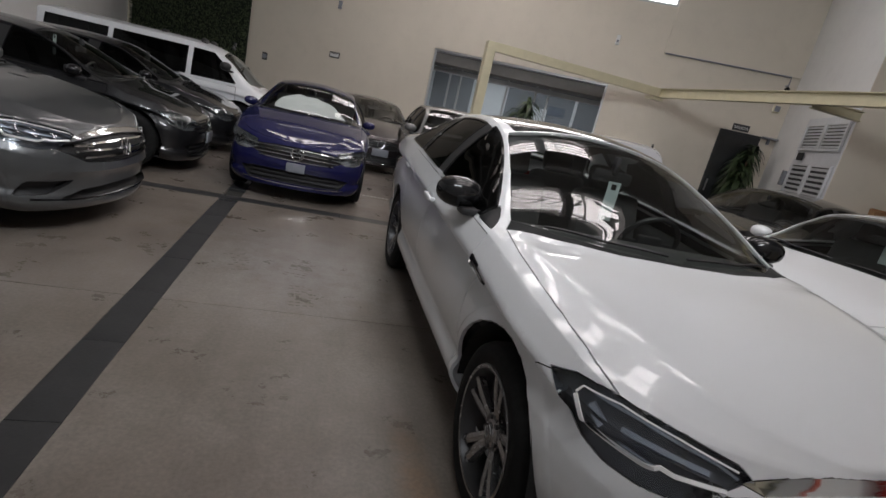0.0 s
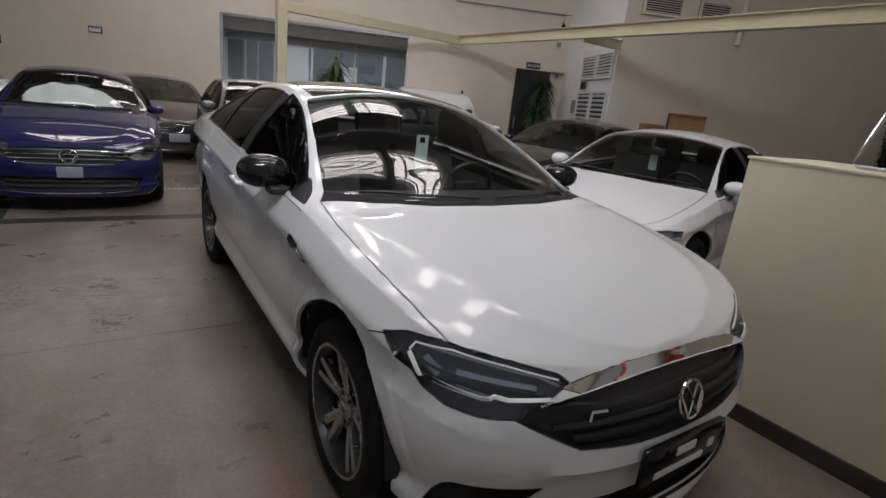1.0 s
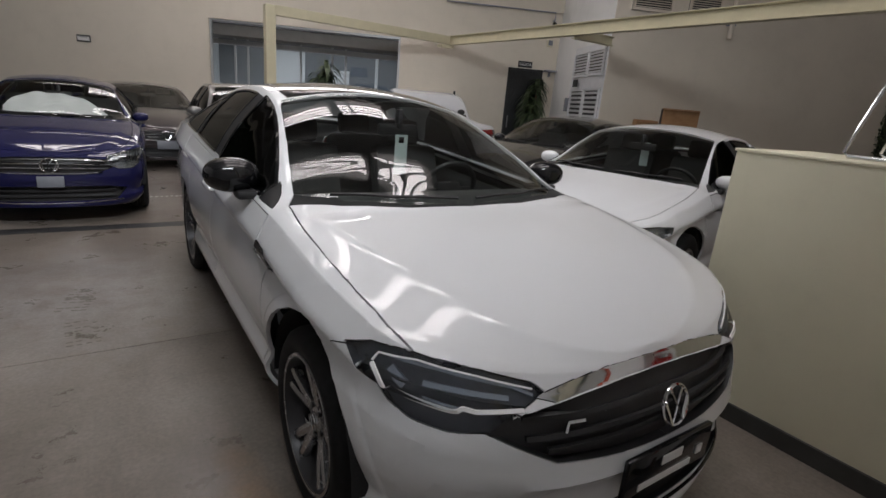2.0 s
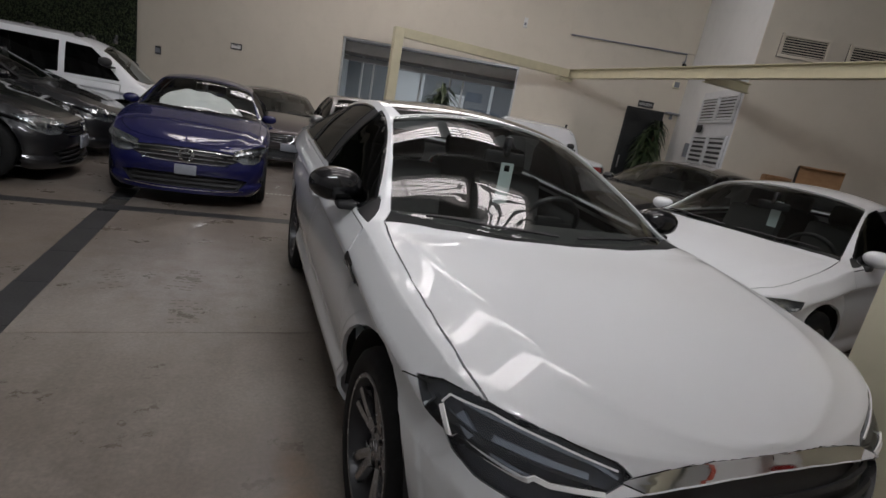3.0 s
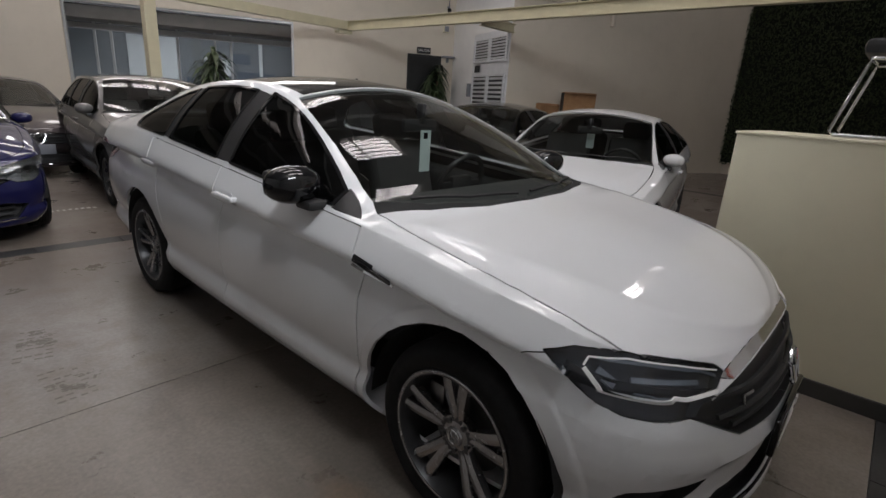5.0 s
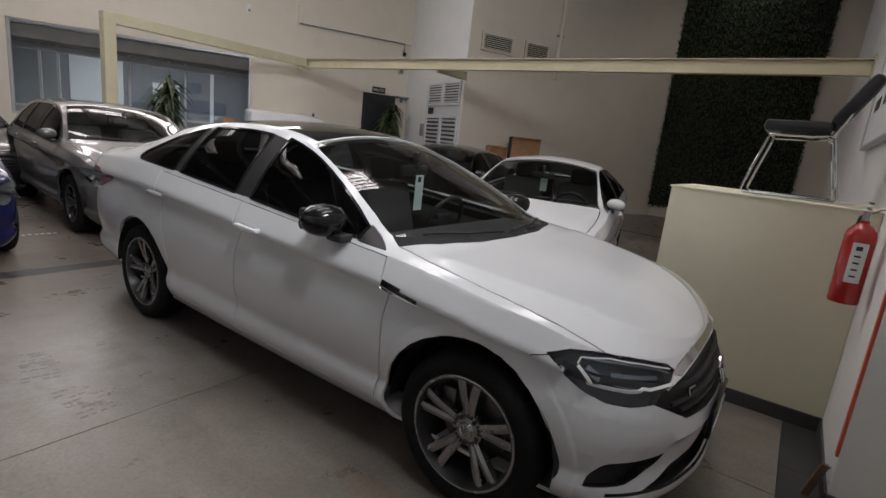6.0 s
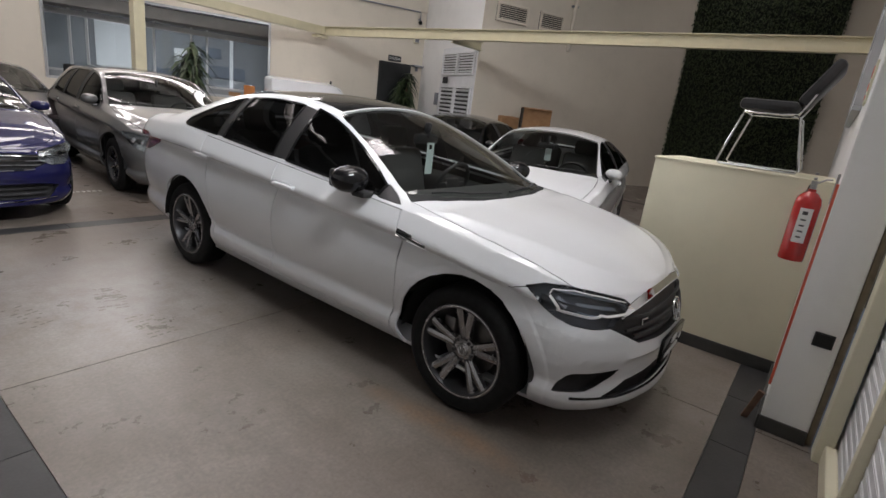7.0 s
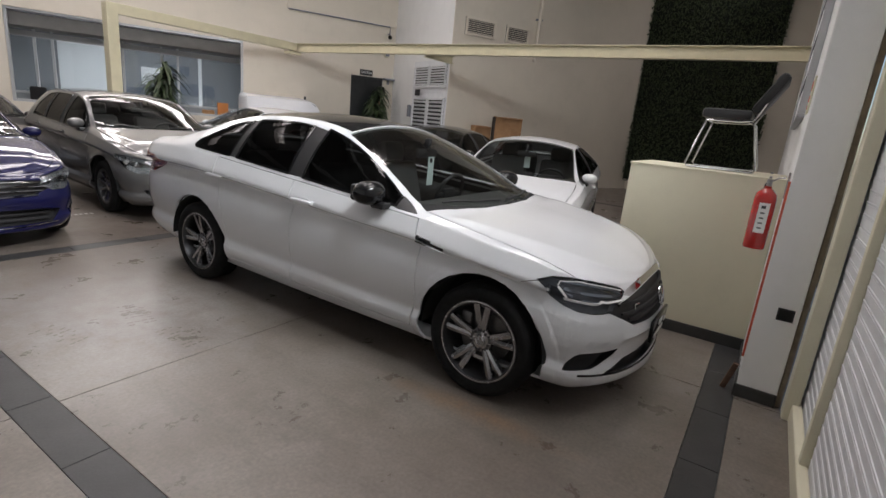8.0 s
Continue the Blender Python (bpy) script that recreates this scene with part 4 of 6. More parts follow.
        add_box(b, (sgn * m_x, m_y + 0.055 * ms, m_z), (0.17 * ms, 0.05, 0.10 * ms), 0.02)
        out.append(("mirror_foot", finish(b, "mirror_foot", None, 40), "black_plastic", sd))
        for ye, ze in ((1.38, 0.885), (2.40, 0.915)) if not van else ((0.95, 1.0), (1.2, 1.0)):
            loc, nor, _, _ = tree.ray_cast(Vector((-3, wy(ye), ze * sz)), Vector((1, 0, 0)))
            if not loc:
                continue
            b = bmesh.new()
            blob(b, (sgn * (-loc.x + 0.022), loc.y, loc.z), (0.012, 0.105, 0.017), None, 3, 0.8)
            for dy in (-0.085, 0.085):
                add_box(b, (sgn * (-loc.x + 0.008), loc.y + dy, loc.z), (0.03, 0.025, 0.024), 0.006)
            out.append(("door_handle", finish(b, "door_handle", None, 50), "handle", sd))
            b = bmesh.new()
            blob(b, (sgn * (-loc.x - 0.002), loc.y, loc.z), (0.004, 0.07, 0.034), None, 2, 0.9)
            out.append(("handle_recess", finish(b, "handle_recess", None, 50), "shade_paint", sd))
    # badge and plate
    loc, nor, _, _ = tree.ray_cast(Vector((-0.012, -4, S["badge"] * sz)), Vector((0, 1, 0)))
    if loc:
        b = bmesh.new()
        badge(b, loc + Vector((0.012, -0.012, 0)), S.get("badge_r", 0.062), radians(-14))
        out.append(("badge", finish(b, "badge", None, 50), "chrome", "mid"))
    loc, nor, _, _ = tree.ray_cast(Vector((-0.012, -4, S["plate"] * sz)), Vector((0, 1, 0)))
    if loc and S.get("plated", True):
        b = bmesh.new()
        pw, ph = S.get("plate_size", (0.34, 0.16))
        add_box(b, loc + Vector((0.012, -0.018, 0)), (pw, 0.02, ph), 0.006)
        out.append(("number_plate_holder", finish(b, "number_plate_holder", None, 40), S.get("plate_mat", "gloss_black"), "mid"))
        if S.get("plate_bars"):
            for dx, dz, bw, bh in ((-0.02, -0.040, 0.26, 0.022), (0.0, 0.018, 0.10, 0.030), (0.150, -0.010, 0.030, 0.030)):
                b = bmesh.new()
                add_box(b, loc + Vector((0.012 + dx, -0.0295, dz)), (bw, 0.003, bh))
                out.append(("text_bar", finish(b, "text_bar", None), "label", "mid"))
    bm.free()
    return out, base, 0.752 - max(0.0, 0.90 * (1 - sx) - 0.03)


def place_car(name, label, parts, wheels, paint_mat, m, cap="gloss_black", handle=None, group=""):
    """One car: an Empty under its middle and all its parts."""
    rows, base, track = parts
    root = new(name)
    root.matrix_world = m
    tagged(root, label, "car" if "van" not in name else "van", group)
    keys = {"paint": paint_mat, "mirror_cap": cap, "handle": handle or paint_mat, "shade_paint": paint_mat}
    for pname, me, key, _ in rows:
        ob = new(pname, me.copy())
        ob.data.materials.append(M[keys.get(key, key)])
        ob.parent = root
        if key in ("screen", "tint", "clear"):
            ob.visible_shadow = False
    brake, subs = wheels
    for sgn in (-1, 1):
        for yc in (0.0, base):
            wob = new("wheel", brake)
            wob.parent = root
            wob.matrix_basis = Matrix.Translation((sgn * track, yc, 0.325)) @ (Matrix.Rotation(math.pi, 4, "Z") if sgn > 0 else Matrix.Identity(4)) @ Matrix.Rotation(0.4 * yc, 4, "X")
            for sn, me in subs:
                so = new(sn, me)
                so.parent = wob
    return root

# the windscreen of the near car: evenly curved along its middle and along its edges
GLASS_Y = [0.42 + 0.1 * k for k in range(9)]
MID_GLASS = [(y, 0.990 + 0.53 * (y - 0.36) - 0.085 * (y - 0.36) ** 2) for y in GLASS_Y]
EDGE_GLASS = [(y, 0.985 + 0.62 * (y - 0.57) - 0.20 * (y - 0.57) ** 2) for y in GLASS_Y[2:]]
JETTA = dict(SALOON)
JETTA.update(
    nose=-0.772, nose_len=0.54, tail=3.84, blunt=2.35, fair=8, fair_from=2, arc=2.0, glass_from=9.0, arch=0.388, ridge=0.017, crease_from=0.66,
    z5=[(-0.90, 0.67), (-0.7, 0.735), (-0.5, 0.790), (-0.3, 0.835), (0, 0.884), (0.45, 0.936), (1.0, 0.972), (1.6, 1.015), (2.3, 1.058), (2.7, 1.078), (3.2, 1.07), (3.6, 1.045), (3.84, 0.98)],
    x6=[(-0.90, 0.62), (-0.6, 0.715), (-0.3, 0.770), (0, 0.788), (0.40, 0.790), (0.50, 0.770), (0.62, 0.735), (0.72, 0.708), (0.82, 0.681), (0.92, 0.655), (1.02, 0.631), (1.12, 0.609), (1.22, 0.591), (1.35, 0.575), (2.0, 0.56), (2.5, 0.57), (2.9, 0.61), (3.15, 0.665), (3.5, 0.68), (3.84, 0.65)],
    z6=[(-0.90, 0.685), (-0.6, 0.775), (-0.3, 0.850), (0, 0.902), (0.40, 0.958), (0.50, 0.970), *EDGE_GLASS, (1.35, 1.343), (1.50, 1.377), (1.65, 1.396), (1.85, 1.403), (2.1, 1.394), (2.35, 1.368), (2.6, 1.322), (2.95, 1.21), (3.2, 1.138), (3.5, 1.105), (3.84, 1.0)],
    zc=[(-0.90, 0.70), (-0.6, 0.812), (-0.3, 0.885), (0, 0.934), (0.28, 0.964), (0.335, 0.974), (0.36, 0.990), *MID_GLASS, (1.27, 1.402), (1.36, 1.424), (1.5, 1.442), (1.8, 1.459), (2.3, 1.44), (2.6, 1.385), (3.0, 1.24), (3.2, 1.162), (3.3, 1.142), (3.65, 1.12), (3.84, 1.02)],
    set_back=[(0.15, 0.05), (0.20, 0.0), (0.245, 0.004), (0.27, 0.024), (0.40, 0.036), (0.455, 0.004), (0.485, 0.012), (0.53, 0.022), (0.58, 0.020), (0.64, 0.055), (0.70, 0.105), (0.80, 0.15), (1.0, 0.2)],
    hood=[(0.05, 0.318), (-0.30, 0.332), (-0.58, 0.385), (-0.765, 0.47), (-0.785, 0.25), (-0.787, 0.0), (-0.777, -0.2), (-0.755, -0.36), (-0.72, -0.47), (-0.60, -0.60), (-0.42, -0.69), (-0.2, -0.735), (0.05, -0.748)],
    black_roof=True, lip=0.005, badge=0.605, plate=0.43, plate_size=(0.42, 0.13), badge_r=0.060, plate_bars=True,
    lamp=[(-0.50, 0.768), (-0.43, 0.790), (-0.334, 0.789), (-0.2, 0.766), (0.0, 0.716), (0.035, 0.694), (-0.03, 0.662), (-0.096, 0.612), (-0.2, 0.608), (-0.30, 0.622), (-0.37, 0.648), (-0.44, 0.700)],
    mouths=[("chrome_strip", [(0.05, 0.728), (-0.2, 0.722), (-0.33, 0.708), (-0.46, 0.686), (-0.40, 0.670), (-0.30, 0.680), (-0.15, 0.690), (0.05, 0.694)], "front", 0.0),
            ("grille", [(0.05, 0.692), (-0.15, 0.688), (-0.30, 0.678), (-0.40, 0.668), (-0.50, 0.655), (-0.64, 0.632), (-0.42, 0.524), (-0.2, 0.508), (0.05, 0.505)], "front", 0.035),
            ("lower_grille", [(0.05, 0.330), (-0.42, 0.318), (-0.60, 0.262), (0.05, 0.262)], "front", 0.05),
            ("air_intake", [(-0.335, 0.300), (-0.285, 0.378), (-0.255, 0.392), (0.0, 0.392), (-0.03, 0.366), (-0.12, 0.320), (-0.18, 0.302)], "corner", 0.04)],
    bars=[("grille_bar", "black_plastic", False, [("front", [(-0.50, 0.632), (-0.3, 0.640), (-0.0015, 0.645)], 0.016, 0.012, -0.022), ("front", [(-0.50, 0.592), (-0.3, 0.596), (-0.0015, 0.598)], 0.016, 0.012, -0.022), ("front", [(-0.44, 0.552), (-0.3, 0.552), (-0.0015, 0.552)], 0.016, 0.012, -0.022)]),
          ("light_guide", "led", True, [("corner", [(-0.415, 0.752), (-0.40, 0.772), (-0.30, 0.770), (-0.15, 0.740), (0.0, 0.703)], 0.006, 0.004, 0.001), ("corner", [(-0.415, 0.748), (-0.362, 0.680), (-0.30, 0.670), (-0.21, 0.656), (-0.175, 0.674), (-0.140, 0.666), (-0.02, 0.664)], 0.013, 0.005, 0.001)]),
          ("lamp_reflector", "lamp_inner", True, [("corner", [(-0.38, 0.772), (-0.25, 0.755), (-0.05, 0.712), (0.01, 0.690)], 0.010, 0.006, -0.016), ("corner", [(-0.375, 0.745), (-0.33, 0.712)], 0.030, 0.006, -0.030), ("corner", [(-0.28, 0.722), (-0.05, 0.690)], 0.018, 0.006, -0.030), ("corner", [(-0.28, 0.678), (-0.08, 0.664)], 0.006, 0.006, -0.026)]),
          ("grille_emblem", "chrome", False, [("front", [(-0.395, 0.600), (-0.380, 0.622), (-0.33, 0.622)], 0.010, 0.006, -0.004)]),
          ("wing_vent", "gloss_black", True, [("side", [(0.250, 0.802), (0.330, 0.815), (0.440, 0.832)], 0.016, 0.006, 0.004), ("side", [(0.340, 0.822), (0.440, 0.838)], 0.026, 0.005, 0.004)]),
          ("vent_trim", "chrome", True, [("side", [(0.250, 0.796), (0.33, 0.806), (0.440, 0.820)], 0.005, 0.008, 0.006)]),
          ("bumper_seam", "gap", True, [("side", [(-0.345, 0.775), (-0.25, 0.752), (-0.155, 0.705)], 0.004, 0.0012, 0.0)]),
          ("front_splitter", "gloss_black", False, [("front", [(-0.72, 0.270), (-0.50, 0.256), (-0.25, 0.252), (-0.0015, 0.250)], 0.012, 0.004, 0.0)]),
          ("wiper", "black_plastic", False, [("top", [(-0.60, 0.475), (-0.35, 0.395), (-0.05, 0.365)], 0.012, 0.008, 0.003)])],
)
VENTO = dict(SALOON)
VENTO.update(
    nose=-0.80, nose_len=0.50, blunt=2.7, fair=8, fair_from=2, arc=2.1, ridge=0.012, crease_from=0.70, glass_from=9.0,
    z5=[(-0.90, 0.675), (-0.7, 0.745), (-0.5, 0.800), (-0.3, 0.845), (0, 0.898), (0.45, 0.952)] + SALOON["z5"][6:],
    x6=[(-0.90, 0.62), (-0.6, 0.70), (-0.3, 0.745), (0, 0.765), (0.40, 0.770), (0.50, 0.755), (0.62, 0.735)] + SALOON["x6"][5:],
    z6=[(-0.90, 0.685), (-0.6, 0.785), (-0.3, 0.865), (0, 0.922), (0.40, 0.980), (0.50, 0.992), (0.60, 1.008)] + SALOON["z6"][6:],
    zc=[(-0.90, 0.700), (-0.6, 0.815), (-0.3, 0.900), (0, 0.962), (0.28, 1.005), (0.335, 1.014), (0.36, 1.026), (0.7, 1.182)] + SALOON["zc"][7:],
    set_back=[(0.15, 0.05), (0.20, 0.0), (0.25, 0.008), (0.40, 0.022), (0.45, 0.0), (0.55, 0.008), (0.63, 0.016), (0.68, 0.040), (0.74, 0.09), (0.85, 0.14), (1.0, 0.2)],
    hood=[(0.05, 0.318), (-0.30, 0.332), (-0.58, 0.385), (-0.745, 0.47), (-0.760, 0.25), (-0.762, 0.0), (-0.75, -0.2), (-0.73, -0.36), (-0.69, -0.47), (-0.60, -0.58), (-0.42, -0.66), (-0.2, -0.70), (0.05, -0.715)],
    sx=0.94, warp=stretch([(-0.90, -0.80), (0, 0), (0.45, 0.31), (1.28, 1.06), (2.686, 2.48), (3.84, 3.45)]), sz=0.95, m_x=0.87, mirror=0.84, lamp_mat="lamp_chrome", badge=0.610, plate=0.450, plate_size=(0.30, 0.13), badge_r=0.066,
    lamp=[(-0.47, 0.765), (-0.34, 0.768), (-0.15, 0.740), (0.03, 0.700), (0.055, 0.620), (-0.05, 0.572), (-0.2, 0.568), (-0.34, 0.615), (-0.44, 0.700)],
    mouths=[("grille", [(0.05, 0.688), (-0.30, 0.682), (-0.54, 0.662), (-0.55, 0.590), (-0.42, 0.545), (0.05, 0.535)], "front", 0.03),
            ("lower_grille", [(0.05, 0.395), (-0.50, 0.390), (-0.66, 0.365), (-0.56, 0.255), (0.05, 0.25)], "front", 0.04)],
    bars=[("grille_bar", "chrome", False, [("front", [(-0.53, 0.650), (-0.3, 0.664), (-0.0015, 0.668)], 0.010, 0.010, -0.006), ("front", [(-0.52, 0.612), (-0.3, 0.622), (-0.0015, 0.625)], 0.010, 0.010, -0.006), ("front", [(-0.50, 0.574), (-0.3, 0.580), (-0.0015, 0.582)], 0.010, 0.010, -0.006), ("front", [(-0.45, 0.538), (-0.3, 0.530), (-0.0015, 0.526)], 0.012, 0.008, 0.0)]),
          ("lamp_reflector", "chrome", True, [("corner", [(-0.36, 0.725), (-0.30, 0.69)], 0.065, 0.008, -0.028), ("corner", [(-0.22, 0.68), (-0.14, 0.655)], 0.06, 0.008, -0.028), ("corner", [(-0.08, 0.645), (0.0, 0.63)], 0.045, 0.008, -0.024)]),
          ("bumper_slat", "black_plastic", False, [("front", [(-0.56, 0.345), (-0.0015, 0.350)], 0.02, 0.012, -0.02), ("front", [(-0.54, 0.300), (-0.0015, 0.300)], 0.02, 0.012, -0.02)]),
          ("chrome_strip", "chrome", False, [("front", [(-0.62, 0.250), (-0.3, 0.230), (-0.0015, 0.226)], 0.012, 0.006, 0.0)]),
          ("wiper", "black_plastic", False, [("top", [(-0.60, 0.485), (-0.35, 0.395), (-0.05, 0.365)], 0.012, 0.008, 0.003)])],
    plate_mat="plate_grey",
)
GREY_JETTA = dict(JETTA)
GREY_JETTA.update(black_roof=False, plated=False, sz=0.96, bars=[(n, "chrome" if n == "grille_bar" else k, b, [(v, l, 0.017 if n == "grille_bar" else w, t, 0.002 if n == "grille_bar" else f) for v, l, w, t, f in rows]) for n, k, b, rows in JETTA["bars"]])
GOLF = dict(HATCH)
GOLF.update({k: VENTO[k] for k in ("lamp", "mouths", "bars", "badge", "plate", "plate_size", "badge_r", "plate_mat", "lamp_mat", "nose", "nose_len", "blunt", "fair", "fair_from", "set_back", "hood", "ridge", "crease_from", "m_x", "mirror")})
GOLF.update(z5=VENTO["z5"][:5] + [(0.45, 0.930), (1.0, 0.940), (1.6, 0.965), (2.3, 0.990), (2.8, 1.0), (3.2, 1.0), (3.50, 0.96)], x6=VENTO["x6"][:7] + [(1.0, 0.665), (1.35, 0.625), (2.0, 0.615), (2.5, 0.615), (2.9, 0.61), (3.2, 0.60), (3.5, 0.60)], z6=VENTO["z6"][:7] + HATCH["z6"][6:], zc=VENTO["zc"][:8] + HATCH["zc"][7:])
GOLF.update(sx=0.985, sz=0.985, warp=stretch([(-0.86, -0.84), (0, 0), (0.45, 0.42), (1.28, 1.14), (2.686, 2.50), (3.50, 3.18)]))
POLO = dict(GOLF)
POLO.update(sx=0.92, sz=0.895, warp=stretch([(-0.86, -0.78), (0, 0), (0.45, 0.42), (1.28, 1.16), (2.686, 2.47), (3.50, 3.18)]))
VANS = dict(VAN)
VANS.update({k: VENTO[k] for k in ("bars", "badge_r", "plate_size", "plate_mat")})
VANS.update(sz=0.83, warp=lambda v: v * 0.82, badge=0.80, plate=0.5, lamp=[(-0.42, 0.98), (-0.2, 0.98), (0.0, 0.90), (0.0, 0.80), (-0.3, 0.82)], mouths=[("grille", [(0.05, 0.86), (-0.5, 0.86), (-0.5, 0.74), (0.05, 0.74)], "front", 0.03)], bars=[])

twin = wheel_parts(rim=0.234)
multi = wheel_parts(0.315, 0.19, 0.205, "multi")
jetta_set = build_car(JETTA, "saloon", 0.032)
grey_set = build_car(GREY_JETTA, "saloon", 0.07)
BLUE = dict(VENTO)
BLUE.update(plate_size=(0.20, 0.10), sx=0.88, sz=0.915)
blue_set = build_car(BLUE, "saloon", 0.07)
vento_set = build_car(VENTO, "saloon", 0.07)
DARK = dict(VENTO)
DARK.update(sx=0.90, sz=0.90, warp=stretch([(-0.90, -0.78), (0, 0), (0.45, 0.16), (1.28, 0.90), (2.686, 2.44), (3.84, 3.40)]))
dark_set = build_car(DARK, "saloon", 0.07)
golf_set = build_car(GOLF, "hatch", 0.07)
polo_set = build_car(POLO, "hatch", 0.08)
van_set = build_car(VANS, "van", 0.10)
PANEL_VAN = dict(VANS)
PANEL_VAN.update(sx=0.84, sz=0.855, tail_len=0.40, warp=stretch([(-0.90, -0.35), (0, 0), (0.8, 0.25), (4.0, 1.85)]))
panel_set = build_car(PANEL_VAN, "panel", 0.12)

place_car("car", "glossy white saloon car with a black roof and twin-spoke alloy wheels", jetta_set, twin, "white_paint", pose(0, 0, 0))
place_car("car", "deep blue metallic saloon car with a white sunshade behind its windscreen", blue_set, multi, "blue_paint", pose(-1.76, 5.00, 0, 0, 0, -2), "blue_paint")
place_car("car", "white saloon car with a price tag hanging behind its windscreen", vento_set, multi, "white_paint", pose(1.94, 1.27, 0, 0, 0, -77), "white_paint")
place_car("car", "mid grey metallic saloon car with chrome grille bars", grey_set, twin, "grey_paint", pose(-3.72, 2.92, 0, 0, 0, 84), "grey_paint")
place_car("car", "dark grey saloon car parked in a row", dark_set, multi, "dark_paint", pose(-3.62, 5.40, 0, 0, 0, 92), "black_paint", group="dark cars in the row")
place_car("car", "dark grey saloon car beside the white van", dark_set, multi, "dark_paint", pose(-3.52, 7.25, 0, 0, 0, 91), "black_paint", group="dark cars in the row")
place_car("car", "dark brown hatchback behind the blue car", polo_set, multi, "brown_paint", pose(-0.58, 8.35, 0, 0, 0, 4), "brown_paint")
place_car("car", "silver grey metallic hatchback with chrome lamp trims", golf_set, multi, "beige_paint", pose(0.50, 5.47, 0, 0, 0, -4), "beige_paint")
place_car("car", "black saloon car with dark windows", vento_set, multi, "black_paint", pose(3.3, 3.75, 0, 0, 0, -78), "black_paint")
place_car("car", "white saloon car in front of the office window", vento_set, multi, "white_paint", pose(2.1, 7.7, 0, 0, 0, -96), "white_paint")
place_car("van", "long white passenger van with dark side windows", van_set, multi, "white_paint", pose(-3.10, 9.50, 0, 0, 0, 90), "black_plastic")

place_car("van", "small white panel van with a smooth rounded roof", panel_set, multi, "white_paint", pose(6.0, 8.77, 0, 0, 0, 62), "black_plastic")

# ---- the hall ----
def structure(name, c, s, mat, label="", bevel=0.0):
    return tagged(box(name, c, s, mat, None, bevel), label, "", "", "structure")


def thing(name, label, category, at=(0, 0, 0), rz=0.0, group=""):
    ob = new(name)
    ob.matrix_world = pose(*at, 0, 0, rz)
    return tagged(ob, label, category, group)


def rods(name, mat, parent, line, r, sides=8, label="", closed=False):
    bm = bmesh.new()
    add_tube(bm, line, r, sides, closed)
    return part(name, bm, mat, parent, label, 40)


def frame_bars(parent, name, mat, x0, x1, z0, z1, y, w, d):
    """Four bars round an opening in a wall that faces y."""
    for c, s in (((x0 + x1) / 2, z0 + w / 2), (x1 - x0, w)), (((x0 + x1) / 2, z1 - w / 2), (x1 - x0, w)), ((x0 + w / 2, (z0 + z1) / 2), (w, z1 - z0 - 2 * w)), ((x1 - w / 2, (z0 + z1) / 2), (w, z1 - z0 - 2 * w)):
        box(name, (c[0], y, c[1]), (s[0], d, s[1]), mat, parent, 0.004)


# Floor: slabs between dark tile bands, with open joints
BAND = 0.18
XB, YB = [-7.68, -2.39, 2.90, 8.19], [-1.16, 4.13, 9.42, 14.71]
floor = structure("floor", ((LEFT_X + RIGHT_X) / 2, (FRONT_Y + FAR_Y) / 2, -0.125), (RIGHT_X - LEFT_X + 0.4, FAR_Y - FRONT_Y + 0.6, 0.2), "joint", "polished concrete floor with dark tile bands and scuff marks")


def splits(bands, lo, hi):
    """Runs between the bands, halved by a joint."""
    out, last = [], lo
    for b in bands:
        if b - BAND / 2 > last:
            mid = b - 2.655
            if last < mid - 0.2:
                out += [(last, mid - 0.003), (mid + 0.003, b - BAND / 2 - 0.002)]
            else:
                out.append((last, b - BAND / 2 - 0.002))
        last = b + BAND / 2 + 0.002
    out.append((last, hi))
    return out


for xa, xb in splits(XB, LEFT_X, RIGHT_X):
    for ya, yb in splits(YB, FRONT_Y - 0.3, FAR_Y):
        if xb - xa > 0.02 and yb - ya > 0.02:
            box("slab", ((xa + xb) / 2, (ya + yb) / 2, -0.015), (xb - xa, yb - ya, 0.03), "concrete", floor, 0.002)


def tile_mesh(sx, sy):
    bm = bmesh.new()
    add_box(bm, (0, 0, -0.015), (sx, sy, 0.03), 0.002)
    return finish(bm, "tile", M["slate"])


T = 0.60
mesh_x, mesh_y = tile_mesh(T - 0.003, BAND), tile_mesh(BAND, T - 0.003)
for yb in YB:
    for k in range(int((RIGHT_X - LEFT_X) / T)):
        ob = new("tile", mesh_x)
        ob.parent, ob.location = floor, (LEFT_X + T * (k + 0.5) - 0.04, yb, 0.0)
for xb in XB:
    for k in range(int((FAR_Y - FRONT_Y) / T) - 1):
        y = FRONT_Y + T * (k + 0.5) + 0.12
        if all(abs(y - b) > T / 2 + BAND / 2 for b in YB):
            ob = new("tile", mesh_y)
            ob.parent, ob.location = floor, (xb, y, 0.0)

# Tyre scuffs: broken dark prints of a tread, and a pale lettering line on the floor
def scuff(x, y, n, turn, width=0.17):
    bm = bmesh.new()
    for k in range(n):
        for j in range(4):
            if random.random() < 0.35:
                continue
            add_box(bm, ((j - 1.5) * width / 4, k * 0.045, 0.0007), (width / 4 * random.uniform(0.4, 0.9), 0.012, 0.0004))
    ob = part("tyre_mark", bm, "scuff", None)
    ob.matrix_world = pose(x, y, 0.0005, 0, 0, turn)
    return tagged(ob, "dark broken tyre print on the concrete floor", "tyre mark", "", "stuff")


